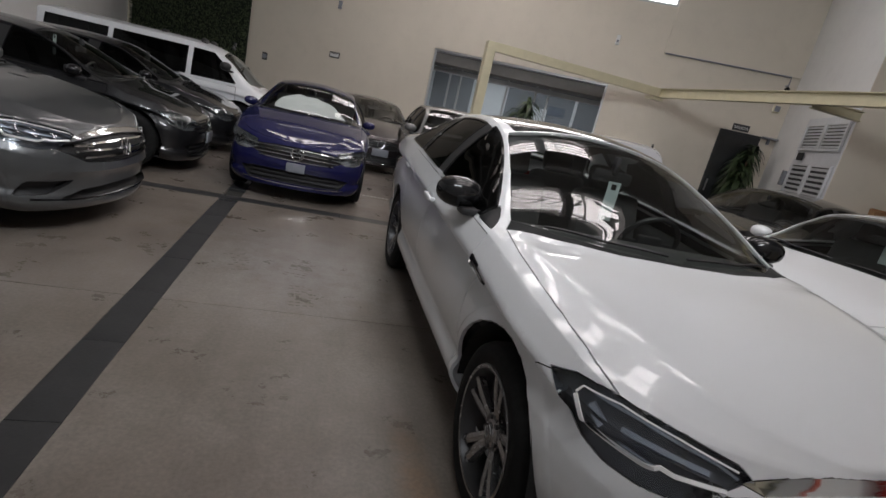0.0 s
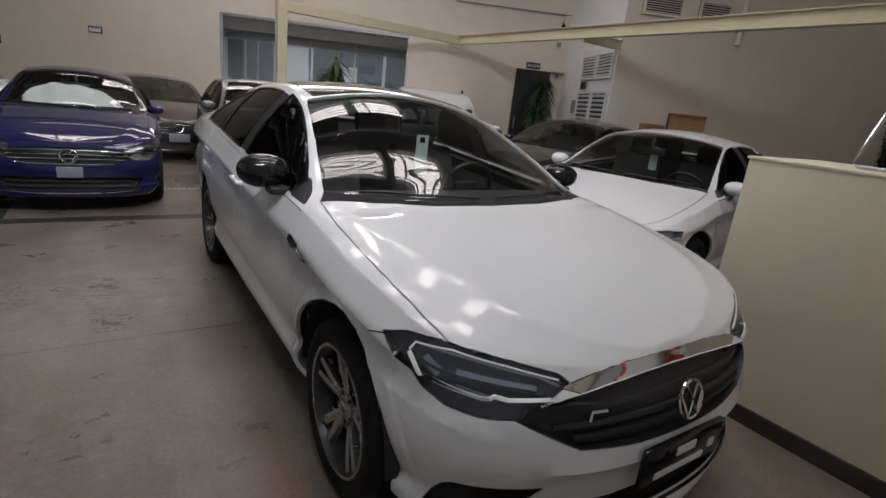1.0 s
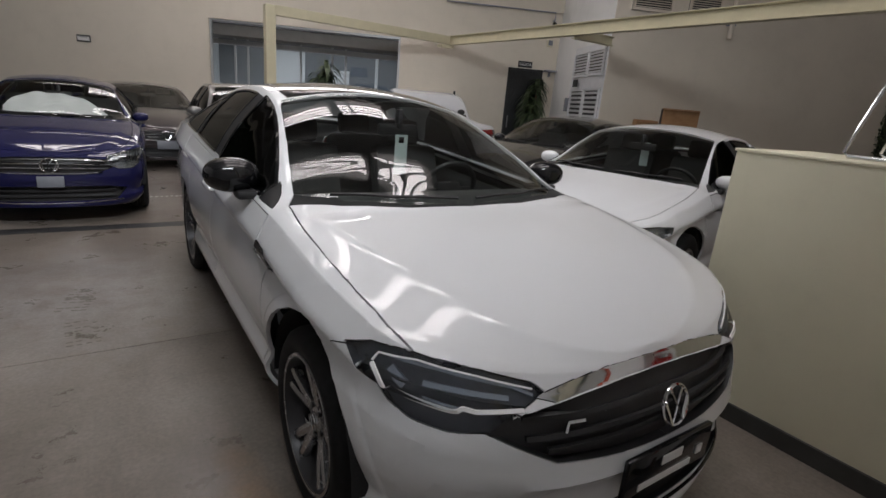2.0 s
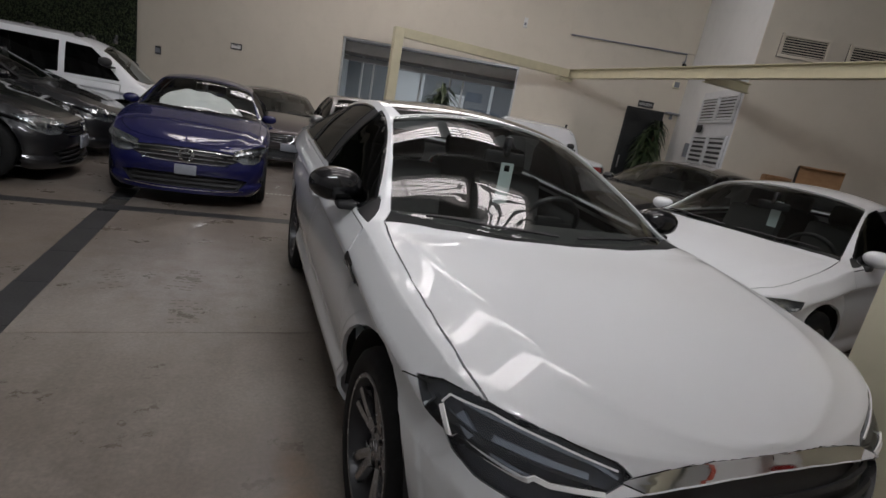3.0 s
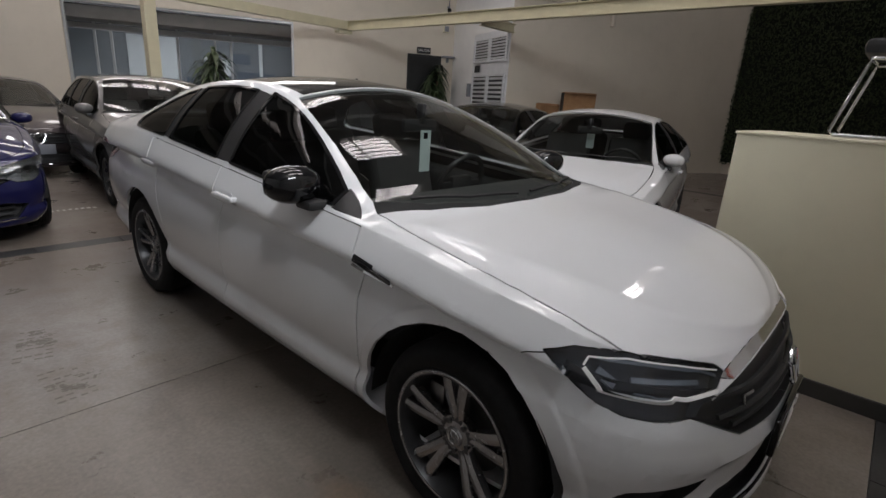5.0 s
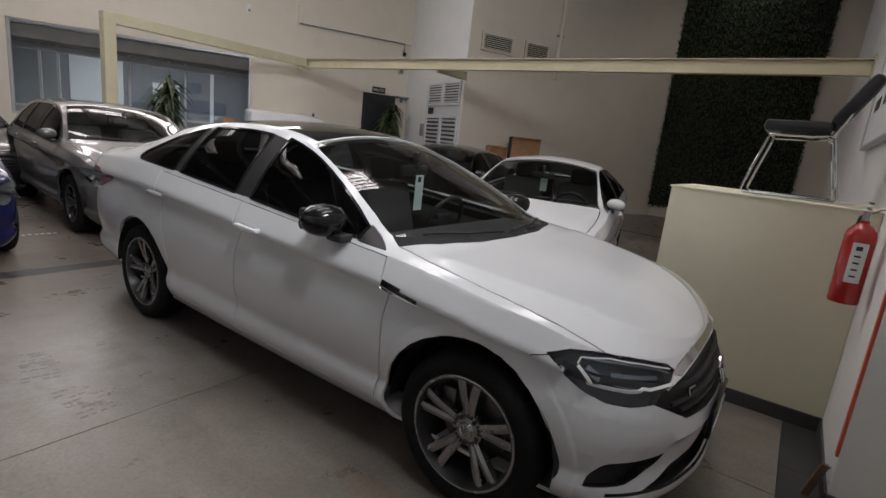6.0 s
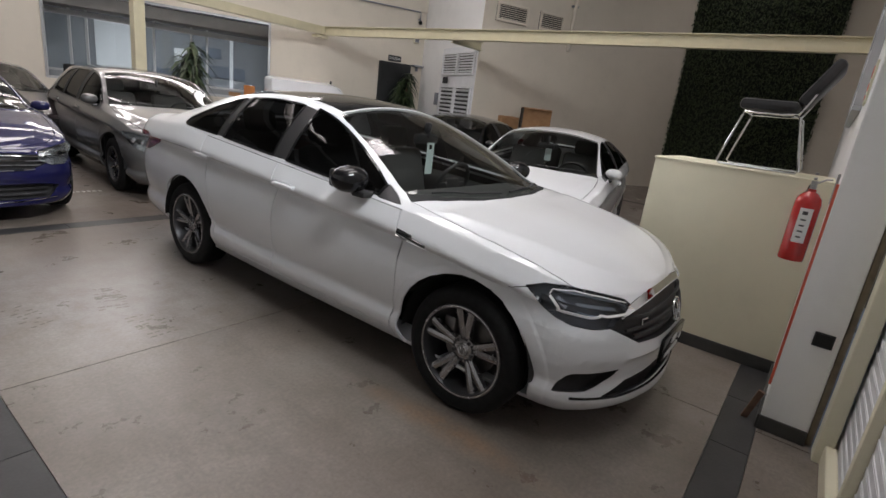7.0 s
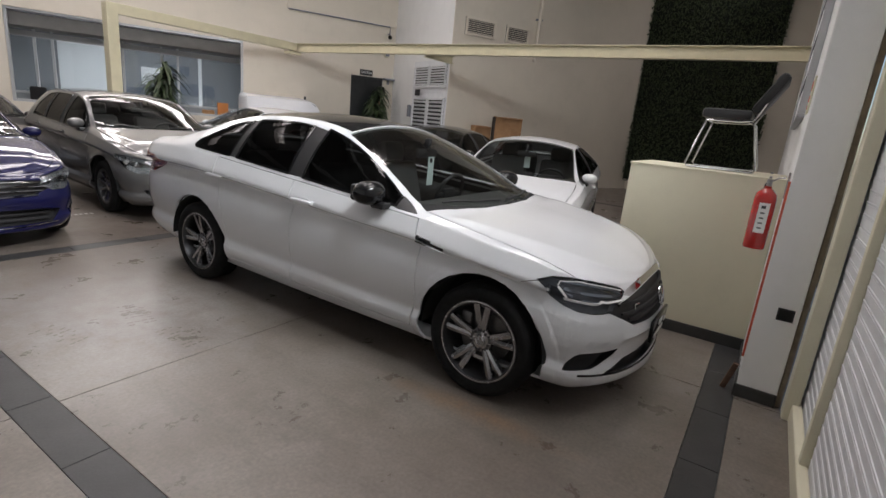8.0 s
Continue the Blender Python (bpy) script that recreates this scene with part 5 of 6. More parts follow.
M["scuff"] = plain("tyre_scuff", (0.135, 0.117, 0.10), 0.5, 0, 0.3, 25)
scuff(-1.52, 1.60, 8, 4)
scuff(-1.60, 2.10, 9, -12)
scuff(-1.95, 2.10, 8, 20)
marking = thing("floor_marking", "worn row of small white marks on the floor", "floor marking", (-0.93, 5.55, 0))
for k in range(9):
    box("mark", (k * 0.055, random.uniform(-0.01, 0.01), 0.001), (random.uniform(0.02, 0.04), 0.05, 0.001), "label", marking)

# Ceiling with roof-light openings, curbs and glazing bars
bm = bmesh.new()
xs = sorted({LEFT_X - 0.2, RIGHT_X + 0.2, *[x + s * w / 2 for x, y, w, d in SKYLIGHTS for s in (-1, 1)]})
ys = sorted({FRONT_Y - 0.3, FAR_Y + 0.2, *[y + s * d / 2 for x, y, w, d in SKYLIGHTS for s in (-1, 1)]})
for xa, xb in zip(xs, xs[1:]):
    for ya, yb in zip(ys, ys[1:]):
        cx, cy = (xa + xb) / 2, (ya + yb) / 2
        if any(abs(cx - x) < w / 2 and abs(cy - y) < d / 2 for x, y, w, d in SKYLIGHTS):
            continue
        add_box(bm, (cx, cy, ROOF_Z + 0.05), (xb - xa, yb - ya, 0.10))
for sx0, sy0, sw, SKY_L in SKYLIGHTS:
    for dx, dy, sx1, sy1 in ((0, SKY_L / 2, sw, 0.04), (0, -SKY_L / 2, sw, 0.04), (sw / 2, 0, 0.04, SKY_L), (-sw / 2, 0, 0.04, SKY_L)):
        add_box(bm, (sx0 + dx, sy0 + dy, ROOF_Z + 0.21), (sx1, sy1, 0.22))
    bays = 6 if SKY_L > 0.7 else 2
    for k in range(1, bays):
        add_box(bm, (sx0, sy0 - SKY_L / 2 + SKY_L * k / bays, ROOF_Z + 0.16), (sw, 0.030, 0.03))
    add_box(bm, (sx0 - 0.25 * sw, sy0, ROOF_Z + 0.12), (0.05, SKY_L, 0.06))
    add_box(bm, (sx0, sy0, ROOF_Z + 0.36), (sw + 0.1, SKY_L + 0.1, 0.04))
for y in (1.78, 4.42, 7.08, 9.72, 12.4, 15.0):
    add_box(bm, ((LEFT_X + RIGHT_X) / 2, y, ROOF_Z - 0.12), (RIGHT_X - LEFT_X, 0.14, 0.24))
tagged(part("ceiling", bm, "ceiling", None), "grey sheet roof with glazed openings and steel purlins", "", "", "structure")

# Back wall with the office window and the high strip window
def on_wall(*obs):
    for ob in obs:
        ob.matrix_world = WALL @ ob.matrix_world


WX0, WX1, WZ0, WZ1 = 0.0, 4.50, 1.02, 2.86
HX0, HX1, HZ0, HZ1 = -0.1, 5.50, 4.78, 5.70
Tw = 0.22
yb = BACK_Y + Tw / 2
bm = bmesh.new()
cols = sorted({-10.0, 9.0, WX0, WX1, HX0, HX1})
lev = sorted({0.0, ROOF_Z, WZ0, WZ1, HZ0, HZ1})
for xa, xb in zip(cols, cols[1:]):
    for za, zb_ in zip(lev, lev[1:]):
        cx, cz_ = (xa + xb) / 2, (za + zb_) / 2
        if (WX0 < cx < WX1 and WZ0 < cz_ < WZ1) or (HX0 < cx < HX1 and HZ0 < cz_ < HZ1):
            continue
        add_box(bm, (cx, yb, cz_), (xb - xa, Tw, zb_ - za))
bmesh.ops.remove_doubles(bm, verts=bm.verts, dist=1e-4)
on_wall(tagged(part("wall_back", bm, "wall", None), "tall cream plastered wall", "", "", "structure"))
on_wall(structure("wall_panel", (7.0, -0.02, 5.08), (2.96, 0.04, 2.60), "wall", "shallow raised panel of cream plaster"))
structure("wall_left", (LEFT_X - 0.1, (FRONT_Y + FAR_Y) / 2, ROOF_Z / 2), (0.2, FAR_Y - FRONT_Y + 0.6, ROOF_Z), "wall_blue", "tall pale grey wall")
structure("wall_right", (RIGHT_X + 0.1, (FRONT_Y + 3.2) / 2, ROOF_Z / 2), (0.2, 3.2 - FRONT_Y, ROOF_Z), "wall", "tall cream wall")
# a block that juts out of the back wall: its end carries the service doors, its long face the vents
BX, BY = 8.46, -3.27
on_wall(structure("wall_block", (BX + 3.4, (BY + 0.1) / 2, ROOF_Z / 2), (6.8, 0.1 - BY, ROOF_Z), "wall_blue", "white plastered block with service doors"))
on_wall(structure("wall_block_face", (BX + 3.4 + 0.004, BY - 0.01, ROOF_Z / 2), (6.8, 0.02, ROOF_Z), "wall", "cream face of the block"))
FY = -1.25
PIL = -1.465
structure("wall_front", ((0.30 + RIGHT_X) / 2, (FY + PIL) / 2, ROOF_Z / 2), (RIGHT_X - 0.30, FY - PIL, ROOF_Z), "wall_blue", "white wall that ends in a pillar", 0.006)

window = tagged(new("window_1"), "wide office window with aluminium frame", "", "", "structure")
frame_bars(window, "window_frame", "frame_metal", WX0, WX1, WZ0, WZ1, BACK_Y + 0.08, 0.05, 0.07)
M["bright_sky"], sn, sl, sb = nodes_of("bright_sky")
sb.inputs["Base Color"].default_value = (0.8, 0.8, 0.8, 1)
sb.inputs["Emission Color"].default_value = (0.95, 0.98, 1.0, 1)
sb.inputs["Emission Strength"].default_value = 2.2
on_wall(structure("backdrop", ((HX0 + HX1) / 2, BACK_Y + 1.5, 5.0), (12.0, 0.02, 2.6), "bright_sky", "bright hazy sky outside the high window"))
high = tagged(new("window_2"), "high strip window near the roof", "", "", "structure")
frame_bars(high, "window_frame", "frame_metal", HX0, HX1, HZ0, HZ1, BACK_Y + 0.06, 0.05, 0.06)
for k in range(1, 5):
    box("mullion", (HX0 + (HX1 - HX0) * k / 5, BACK_Y + 0.06, (HZ0 + HZ1) / 2), (0.05, 0.06, HZ1 - HZ0 - 0.1), "frame_metal", high, 0.003)

M["frosted"] = plain("frosted_band", (0.27, 0.285, 0.30), 0.3, 0, 0.06, 3)
M["soffit"] = plain("soffit_board", (0.20, 0.19, 0.18), 0.7, 0, 0.1, 4)
# Office behind the window
OY = BACK_Y + Tw
on_wall(structure("office_floor", (2.32, OY + 2.1, 0.0), (7.6, 4.2, 0.06), "slate"))
on_wall(structure("office_ceiling", (2.32, OY + 2.1, 3.2), (7.6, 4.2, 0.06), "office_white"))
on_wall(structure("office_soffit", (2.32, OY + 0.5, 2.67), (7.6, 1.0, 0.26), "soffit", "dark grey soffit"))
on_wall(structure("office_wall_back", (2.32, OY + 4.2, 1.6), (7.6, 0.1, 3.2), "office_wall", "blue-grey office wall"))
on_wall(structure("office_wall_left", (-1.26, OY + 2.1, 1.6), (0.1, 4.2, 3.2), "office_white"))
on_wall(structure("office_wall_right", (5.89, OY + 2.1, 1.6), (0.1, 4.2, 3.2), "office_wall"))
glazing = thing("glass_partition", "glazed office partition with aluminium posts", "partition", (0, OY + 0.75, 0))
POSTS = (-0.35, 0.30, 0.62, 1.95, 2.75, 3.10, 4.75)
for x in POSTS:
    box("post", (x, 0, 1.30), (0.05, 0.05, 2.55), "frame_metal", glazing, 0.004)
for xa, xb in zip(POSTS, POSTS[1:]):
    pn = box("pane", ((xa + xb) / 2, 0, 1.80), (xb - xa - 0.06, 0.01, 1.12), "clear", glazing)
    pn.visible_shadow = False
box("rail", (2.2, 0, 2.44), (5.1, 0.05, 0.12), "frame_metal", glazing, 0.004)
box("rail", (2.2, 0, 1.20), (5.1, 0.05, 0.05), "frame_metal", glazing, 0.004)
box("base_panel", (2.2, 0.02, 0.60), (5.1, 0.03, 1.14), "frosted", glazing, 0.004)
for c, s, mt, lab in (((0.85, OY + 4.13, 1.85), (1.25, 0.03, 1.5), "office_white", "white roller blind"), ((2.55, OY + 4.13, 1.9), (0.7, 0.04, 0.5), "office_white", "pale display board"), ((3.21, OY + 4.13, 2.15), (0.55, 0.04, 0.30), "office_dark", "dark display board"), ((2.13, OY + 4.13, 1.45), (0.9, 0.04, 0.18), "office_dark", "dark shelf board"), ((3.63, OY + 4.13, 1.62), (1.1, 0.04, 0.35), "office_dark", "dark screen"), ((3.78, OY + 4.13, 1.7), (0.10, 0.08, 1.9), "office_white", "white post")):
    on_wall(tagged(box("display_board", c, s, mt, None, 0.006), lab + " in the office", "board"))
desk = thing("office_desk", "pale office desk behind the window", "desk", (1.37, OY + 0.75, 0))
box("desktop", (0, 0, 0.98), (2.6, 0.6, 0.04), "office_white", desk, 0.008)
box("desk_panel", (0, 0.25, 0.5), (2.5, 0.03, 0.94), "office_white", desk, 0.004)
for k, x in enumerate((0.29, 0.76, 1.19)):
    ch = thing("office_chair", "black office chair behind the desk", "chair", (x, OY + 0.55, 0), 20 * k - 20, "office chairs")
    on_wall(ch)
    box("backrest", (0, 0.05, 1.17), (0.34, 0.06, 0.34), "leather", ch, 0.03)
    box("seat", (0, -0.12, 0.72), (0.42, 0.42, 0.07), "leather", ch, 0.03)
    rods("column", "steel", ch, [(0, -0.1, 0.03), (0, -0.1, 0.7)], 0.03)
orange = thing("orange_folder", "orange folder standing by the window", "folder", (4.05, BACK_Y + 0.30, 1.02), 12)
box("cover", (0, 0, 0.17), (0.26, 0.03, 0.34), "orange", orange, 0.005)
box("pages", (0, 0.02, 0.16), (0.24, 0.015, 0.31), "label", orange, 0.003)
crate = thing("small_box", "small cardboard box by the window", "box", (3.72, BACK_Y + 0.32, 1.02), -6)
box("body", (0, 0, 0.07), (0.28, 0.2, 0.14), "card", crate, 0.004)
box("tape", (0, 0, 0.141), (0.05, 0.2, 0.002), "label", crate)

on_wall(window, high, glazing, desk, orange, crate)

# Cream steel frame: post, cross beam, long beam and its bracket
def channel(name, parent, a, b, h, w, up=Vector((0, 0, 1))):
    """An I-beam from a to b: web and two flanges."""
    a, b = Vector(a), Vector(b)
    d = b - a
    L = d.length
    m = Matrix.Translation((a + b) / 2) @ d.to_track_quat("X", "Z").to_matrix().to_4x4()
    bm = bmesh.new()
    add_box(bm, (0, 0, 0), (L, 0.012, h - 0.02), 0.0, m)
    add_box(bm, (0, 0, h / 2 - 0.007), (L, w, 0.014), 0.003, m)
    add_box(bm, (0, 0, -h / 2 + 0.007), (L, w, 0.014), 0.003, m)
    return part(name, bm, "beam", parent)


steel = thing("steel_frame", "cream painted steel beam frame on a post", "steel frame")
BZ = 2.83
box("post", (1.45, 9.10, BZ / 2 + 0.04), (0.19, 0.19, BZ + 0.08), "beam", steel, 0.012)
box("cross_beam", (3.55, 9.10, BZ), (4.00, 0.12, 0.18), "beam", steel, 0.008)
channel("long_beam", steel, (5.62, 9.30, BZ), (5.70, FY + 0.02, BZ), 0.20, 0.13)
channel("bracket", steel, (5.70, 5.30, BZ - 0.06), (6.70, 5.30, BZ - 0.06), 0.16, 0.11)
box("end_plate", (5.70, FY + 0.008, BZ), (0.24, 0.016, 0.30), "beam", steel, 0.004)
box("joint_plate", (5.50, 9.14, BZ - 0.14), (0.34, 0.20, 0.06), "beam", steel, 0.006)

# Things on the back wall
def plaque(name, label, x, z, w, h, face="label", rim="ink", y=BACK_Y, rows=0):
    ob = thing(name, label, "sign", (x, y - 0.012, z))
    box("backing", (0, 0, 0), (w, 0.02, h), rim, ob, 0.003)
    box("face", (0, -0.011, 0), (w * 0.86, 0.004, h * 0.62), face, ob)
    for k in range(rows):
        box("text_bar", (0, -0.0145, h * 0.2 - k * h * 0.22), (w * 0.6, 0.003, h * 0.08), rim, ob)
    return ob


on_wall(plaque("wall_plaque", "small framed notice on the cream wall", -2.79, 2.14, 0.30, 0.15, rows=1))
on_wall(plaque("wall_plaque", "small dark notice on the cream wall", -4.95, 1.70, 0.16, 0.20, "plate_grey"))
sensor = thing("wall_sensor", "small white sensor box high on the wall", "sensor", (4.42, 0, 3.86))
box("housing", (0, -0.03, 0), (0.09, 0.06, 0.22), "label", sensor, 0.01)
box("lens", (0, -0.062, -0.03), (0.05, 0.008, 0.06), "plate_grey", sensor, 0.003)
sensor2 = thing("wall_sensor", "small grey sensor box on the plain wall", "sensor", (-2.84, 0, 3.42))
box("housing", (0, -0.03, 0), (0.09, 0.06, 0.20), "plate_grey", sensor2, 0.01)
exit_sign = thing("exit_sign", "dark exit sign with pale letters above the doorway", "sign", (7.655, -0.015, 2.52))
box("plate", (0, 0, 0), (0.36, 0.02, 0.15), "ink", exit_sign, 0.003)
letters = bpy.data.curves.new("letters", "FONT")
letters.body, letters.size, letters.align_x, letters.align_y, letters.extrude = "SALIDA", 0.095, "CENTER", "CENTER", 0.002
txt = new("lettering", letters)
txt.data.materials.append(M["label"])
txt.parent, txt.matrix_basis = exit_sign, pose(0, -0.014, 0, 90, 0, 0)
doorway = tagged(new("door_1"), "dark glazed exit door", "", "", "structure")
box("leaf", (7.68, -0.02, 1.20), (0.84, 0.05, 2.36), "poster", doorway, 0.006)
frame_bars(doorway, "door_frame", "ink", 7.24, 8.12, 0.0, 2.42, -0.03, 0.05, 0.07)
box("door_handle", (7.34, -0.08, 1.1), (0.03, 0.05, 0.3), "steel", doorway, 0.008)
closer = thing("wall_bracket", "short grey bracket shelf beside the door", "bracket", (8.22, 0, 2.41))
box("arm", (0.07, -0.10, 0), (0.30, 0.20, 0.04), "plate_grey", closer, 0.006)
box("brace", (0.07, -0.05, -0.07), (0.04, 0.10, 0.12), "plate_grey", closer, 0.004)
cam_box = thing("ceiling_camera", "small dome camera on a wall arm", "camera", (8.23, 0, 3.58))
rods("arm", "plate_grey", cam_box, [(0, 0, 0), (0, -0.14, 0), (0, -0.16, -0.04)], 0.016)
bm = bmesh.new()
blob(bm, (0, -0.16, -0.085), (0.055, 0.055, 0.055), None, 2)
part("dome", bm, "gloss_black", cam_box, "", 40)
speaker = thing("wall_speaker", "small cream box on the wall under the beam", "speaker", (8.21, 0, 3.07))
box("housing", (0, -0.05, 0), (0.14, 0.10, 0.16), "panel", speaker, 0.01)
box("grille", (0, -0.102, 0), (0.11, 0.006, 0.12), "plate_grey", speaker)
on_wall(sensor, sensor2, exit_sign, doorway, closer, cam_box, speaker)

# Louvred service doors and vents on the block
def louvre(parent, x0, x1, z0, z1, n, mat="shutter", back="ink", fill=0.50):
    box("backing", ((x0 + x1) / 2, 0.02, (z0 + z1) / 2), (x1 - x0, 0.02, z1 - z0), back, parent)
    frame_bars(parent, "door_frame", mat, x0, x1, z0, z1, 0.0, 0.05, 0.05)
    bmm = bmesh.new()
    add_box(bmm, (0, 0, 0), (x1 - x0 - 0.10, 0.012, (z1 - z0) / n * fill), 0.002, Matrix.Rotation(radians(24), 4, "X"))
    me = finish(bmm, "slat", M[mat])
    for k in range(n):
        s = new("slat", me)
        s.parent, s.location = parent, ((x0 + x1) / 2, -0.002, z0 + 0.05 + (z1 - z0 - 0.10) * (k + 0.5) / n)


service = thing("louvre_door", "white steel service doors with louvred panels", "louvre door")
# local x runs along the end of the block towards the hall, local -y looks out of it
service.matrix_world = WALL @ pose(BX - 0.03, -1.30, 0, 0, 0, -90)
for xa, xb in ((0.20, 1.04), (1.06, 1.90)):
    louvre(service, xa, xb, 2.20, 2.72, 7)
    louvre(service, xa, xb, 0.10, 1.96, 19)
box("casing", (1.04, 0.028, 1.42), (1.86, 0.02, 2.82), "shutter", service, 0.004)
box("notice", (0.50, -0.03, 2.08), (0.26, 0.02, 0.15), "ink", service, 0.003)
box("door_handle", (1.00, -0.05, 1.15), (0.03, 0.05, 0.22), "ink", service, 0.006)
box("call_box", (0.02, -0.01, 1.62), (0.14, 0.06, 0.30), "plate_grey", service, 0.008)
for x0, x1 in ((8.75, 9.55), (9.86, 10.52)):
    v = thing("wall_vent", "louvred vent grille high on the cream block", "vent", (0, BY - 0.05, 0), 0, "vents on the block")
    louvre(v, x0, x1, 3.38, 3.76, 7, "wall", "ink", 0.26)
    on_wall(v)
pipe = thing("down_pipe", "cream painted pipe on the face of the block", "pipe")
rods("tube", "wall", pipe, [(10.75, BY - 0.09, 3.05), (10.75, BY - 0.09, 6.35)], 0.05, 12)
for z in (3.3, 4.0, 5.6):
    box("clamp", (10.75, BY - 0.06, z), (0.16, 0.08, 0.04), "plate_grey", pipe, 0.005)
conduit = thing("conduit", "thin grey conduit along the foot of the raised panel", "conduit")
rods("tube", "plate_grey", conduit, [(5.55, -0.055, 3.77), (8.26, -0.055, 3.77), (8.26, -0.055, 3.60)], 0.018)
on_wall(pipe, conduit)

# Boxes stacked behind the parked cars
cab = thing("low_cabinet", "grey low cabinet behind the parked cars", "cabinet", (7.75, 4.35, 0.06))
box("body", (0, 0, 0.47), (0.7, 2.1, 1.06), "plate_grey", cab, 0.01)
box("top", (0, 0, 1.02), (0.74, 2.14, 0.04), "plate_grey", cab, 0.008)


def carton(x, y, z, sx, sy, sz, rz, label, dark=False):
    ob = thing("cardboard_box", label, "box", (x, y, z), rz, "boxes on the cabinet")
    box("body", (0, 0, sz / 2), (sx, sy, sz), "card", ob, 0.006)
    box("flap", (0, -sy * 0.26, sz + 0.012), (sx * 0.98, sy * 0.46, 0.006), "card", ob, 0.0, "", None).rotation_euler = (radians(8), 0, 0)
    box("flap", (0, sy * 0.26, sz + 0.010), (sx * 0.98, sy * 0.46, 0.006), "card", ob).rotation_euler = (radians(-5), 0, 0)
    if dark:
        # near-black sheet across the local -x side
        box("dark_side", (-sx / 2 - 0.002, 0, sz / 2), (0.004, sy * 0.97, sz * 0.96), "dark_card", ob)
    return ob


carton(7.60, 4.95, 1.10, 0.40, 0.62, 0.32, -40, "opened brown cardboard box")
carton(7.66, 4.24, 1.10, 0.62, 0.42, 0.56, -52, "tall orange-brown cardboard box with a dark side", True)

# Artificial hedge walls
def hedge(name, label, outline, normal, axis_u, n, size):
    """A backing board thick with small leaves. outline: origin, width along u, height."""
    o, wu, hz = outline
    o, nrm, u = Vector(o), Vector(normal), Vector(axis_u)
    root = thing(name, label, "hedge panel")
    bm = bmesh.new()
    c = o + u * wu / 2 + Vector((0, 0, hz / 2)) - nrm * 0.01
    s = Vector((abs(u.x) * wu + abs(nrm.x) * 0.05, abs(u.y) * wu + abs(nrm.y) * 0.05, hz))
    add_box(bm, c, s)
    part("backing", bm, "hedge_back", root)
    verts, faces = [], []
    rnd = random.Random(5)
    for k in range(n):
        a, z = rnd.uniform(-0.03, wu + 0.03), rnd.uniform(-0.03, hz + 0.03)
        p = o + u * a + Vector((0, 0, z)) + nrm * rnd.uniform(0.01, 0.09)
        q = Euler((rnd.uniform(0, 6.28), rnd.uniform(0, 6.28), rnd.uniform(0, 6.28))).to_matrix()
        L, w = size * rnd.uniform(0.7, 1.3), size * rnd.uniform(0.3, 0.5)
        i = len(verts)
        for v in ((-L / 2, 0, 0), (0, -w / 2, 0.15 * L), (L / 2, 0, 0), (0, w / 2, 0.15 * L)):
            verts.append(p + q @ Vector(v))
        faces += [(i, i + 1, i + 2), (i, i + 2, i + 3)]
    me = bpy.data.meshes.new("leaves")
    me.from_pydata([tuple(v) for v in verts], [], faces)
    me.materials.append(M["hedge"])
    lv = new("leaves", me)
    lv.parent = root
    tagged(lv, "dense dark green plastic leaves", "", "", "stuff")
    return root


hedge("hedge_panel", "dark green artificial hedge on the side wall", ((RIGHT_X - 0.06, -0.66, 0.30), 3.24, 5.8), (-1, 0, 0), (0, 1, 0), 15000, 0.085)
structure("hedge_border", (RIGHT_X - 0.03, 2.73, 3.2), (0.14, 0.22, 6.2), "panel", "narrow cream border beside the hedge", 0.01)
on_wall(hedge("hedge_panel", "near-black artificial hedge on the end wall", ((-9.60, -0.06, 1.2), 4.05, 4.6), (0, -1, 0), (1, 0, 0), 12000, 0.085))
pic = thing("wall_picture", "framed dark blue photograph on the pale wall", "picture", (LEFT_X, 9.6, 3.0), 90)
box("frame", (0, -0.02, 0), (1.5, 0.04, 1.0), "frame_metal", pic, 0.006)
box("print", (0, -0.045, 0), (1.38, 0.008, 0.88), "office_dark", pic)

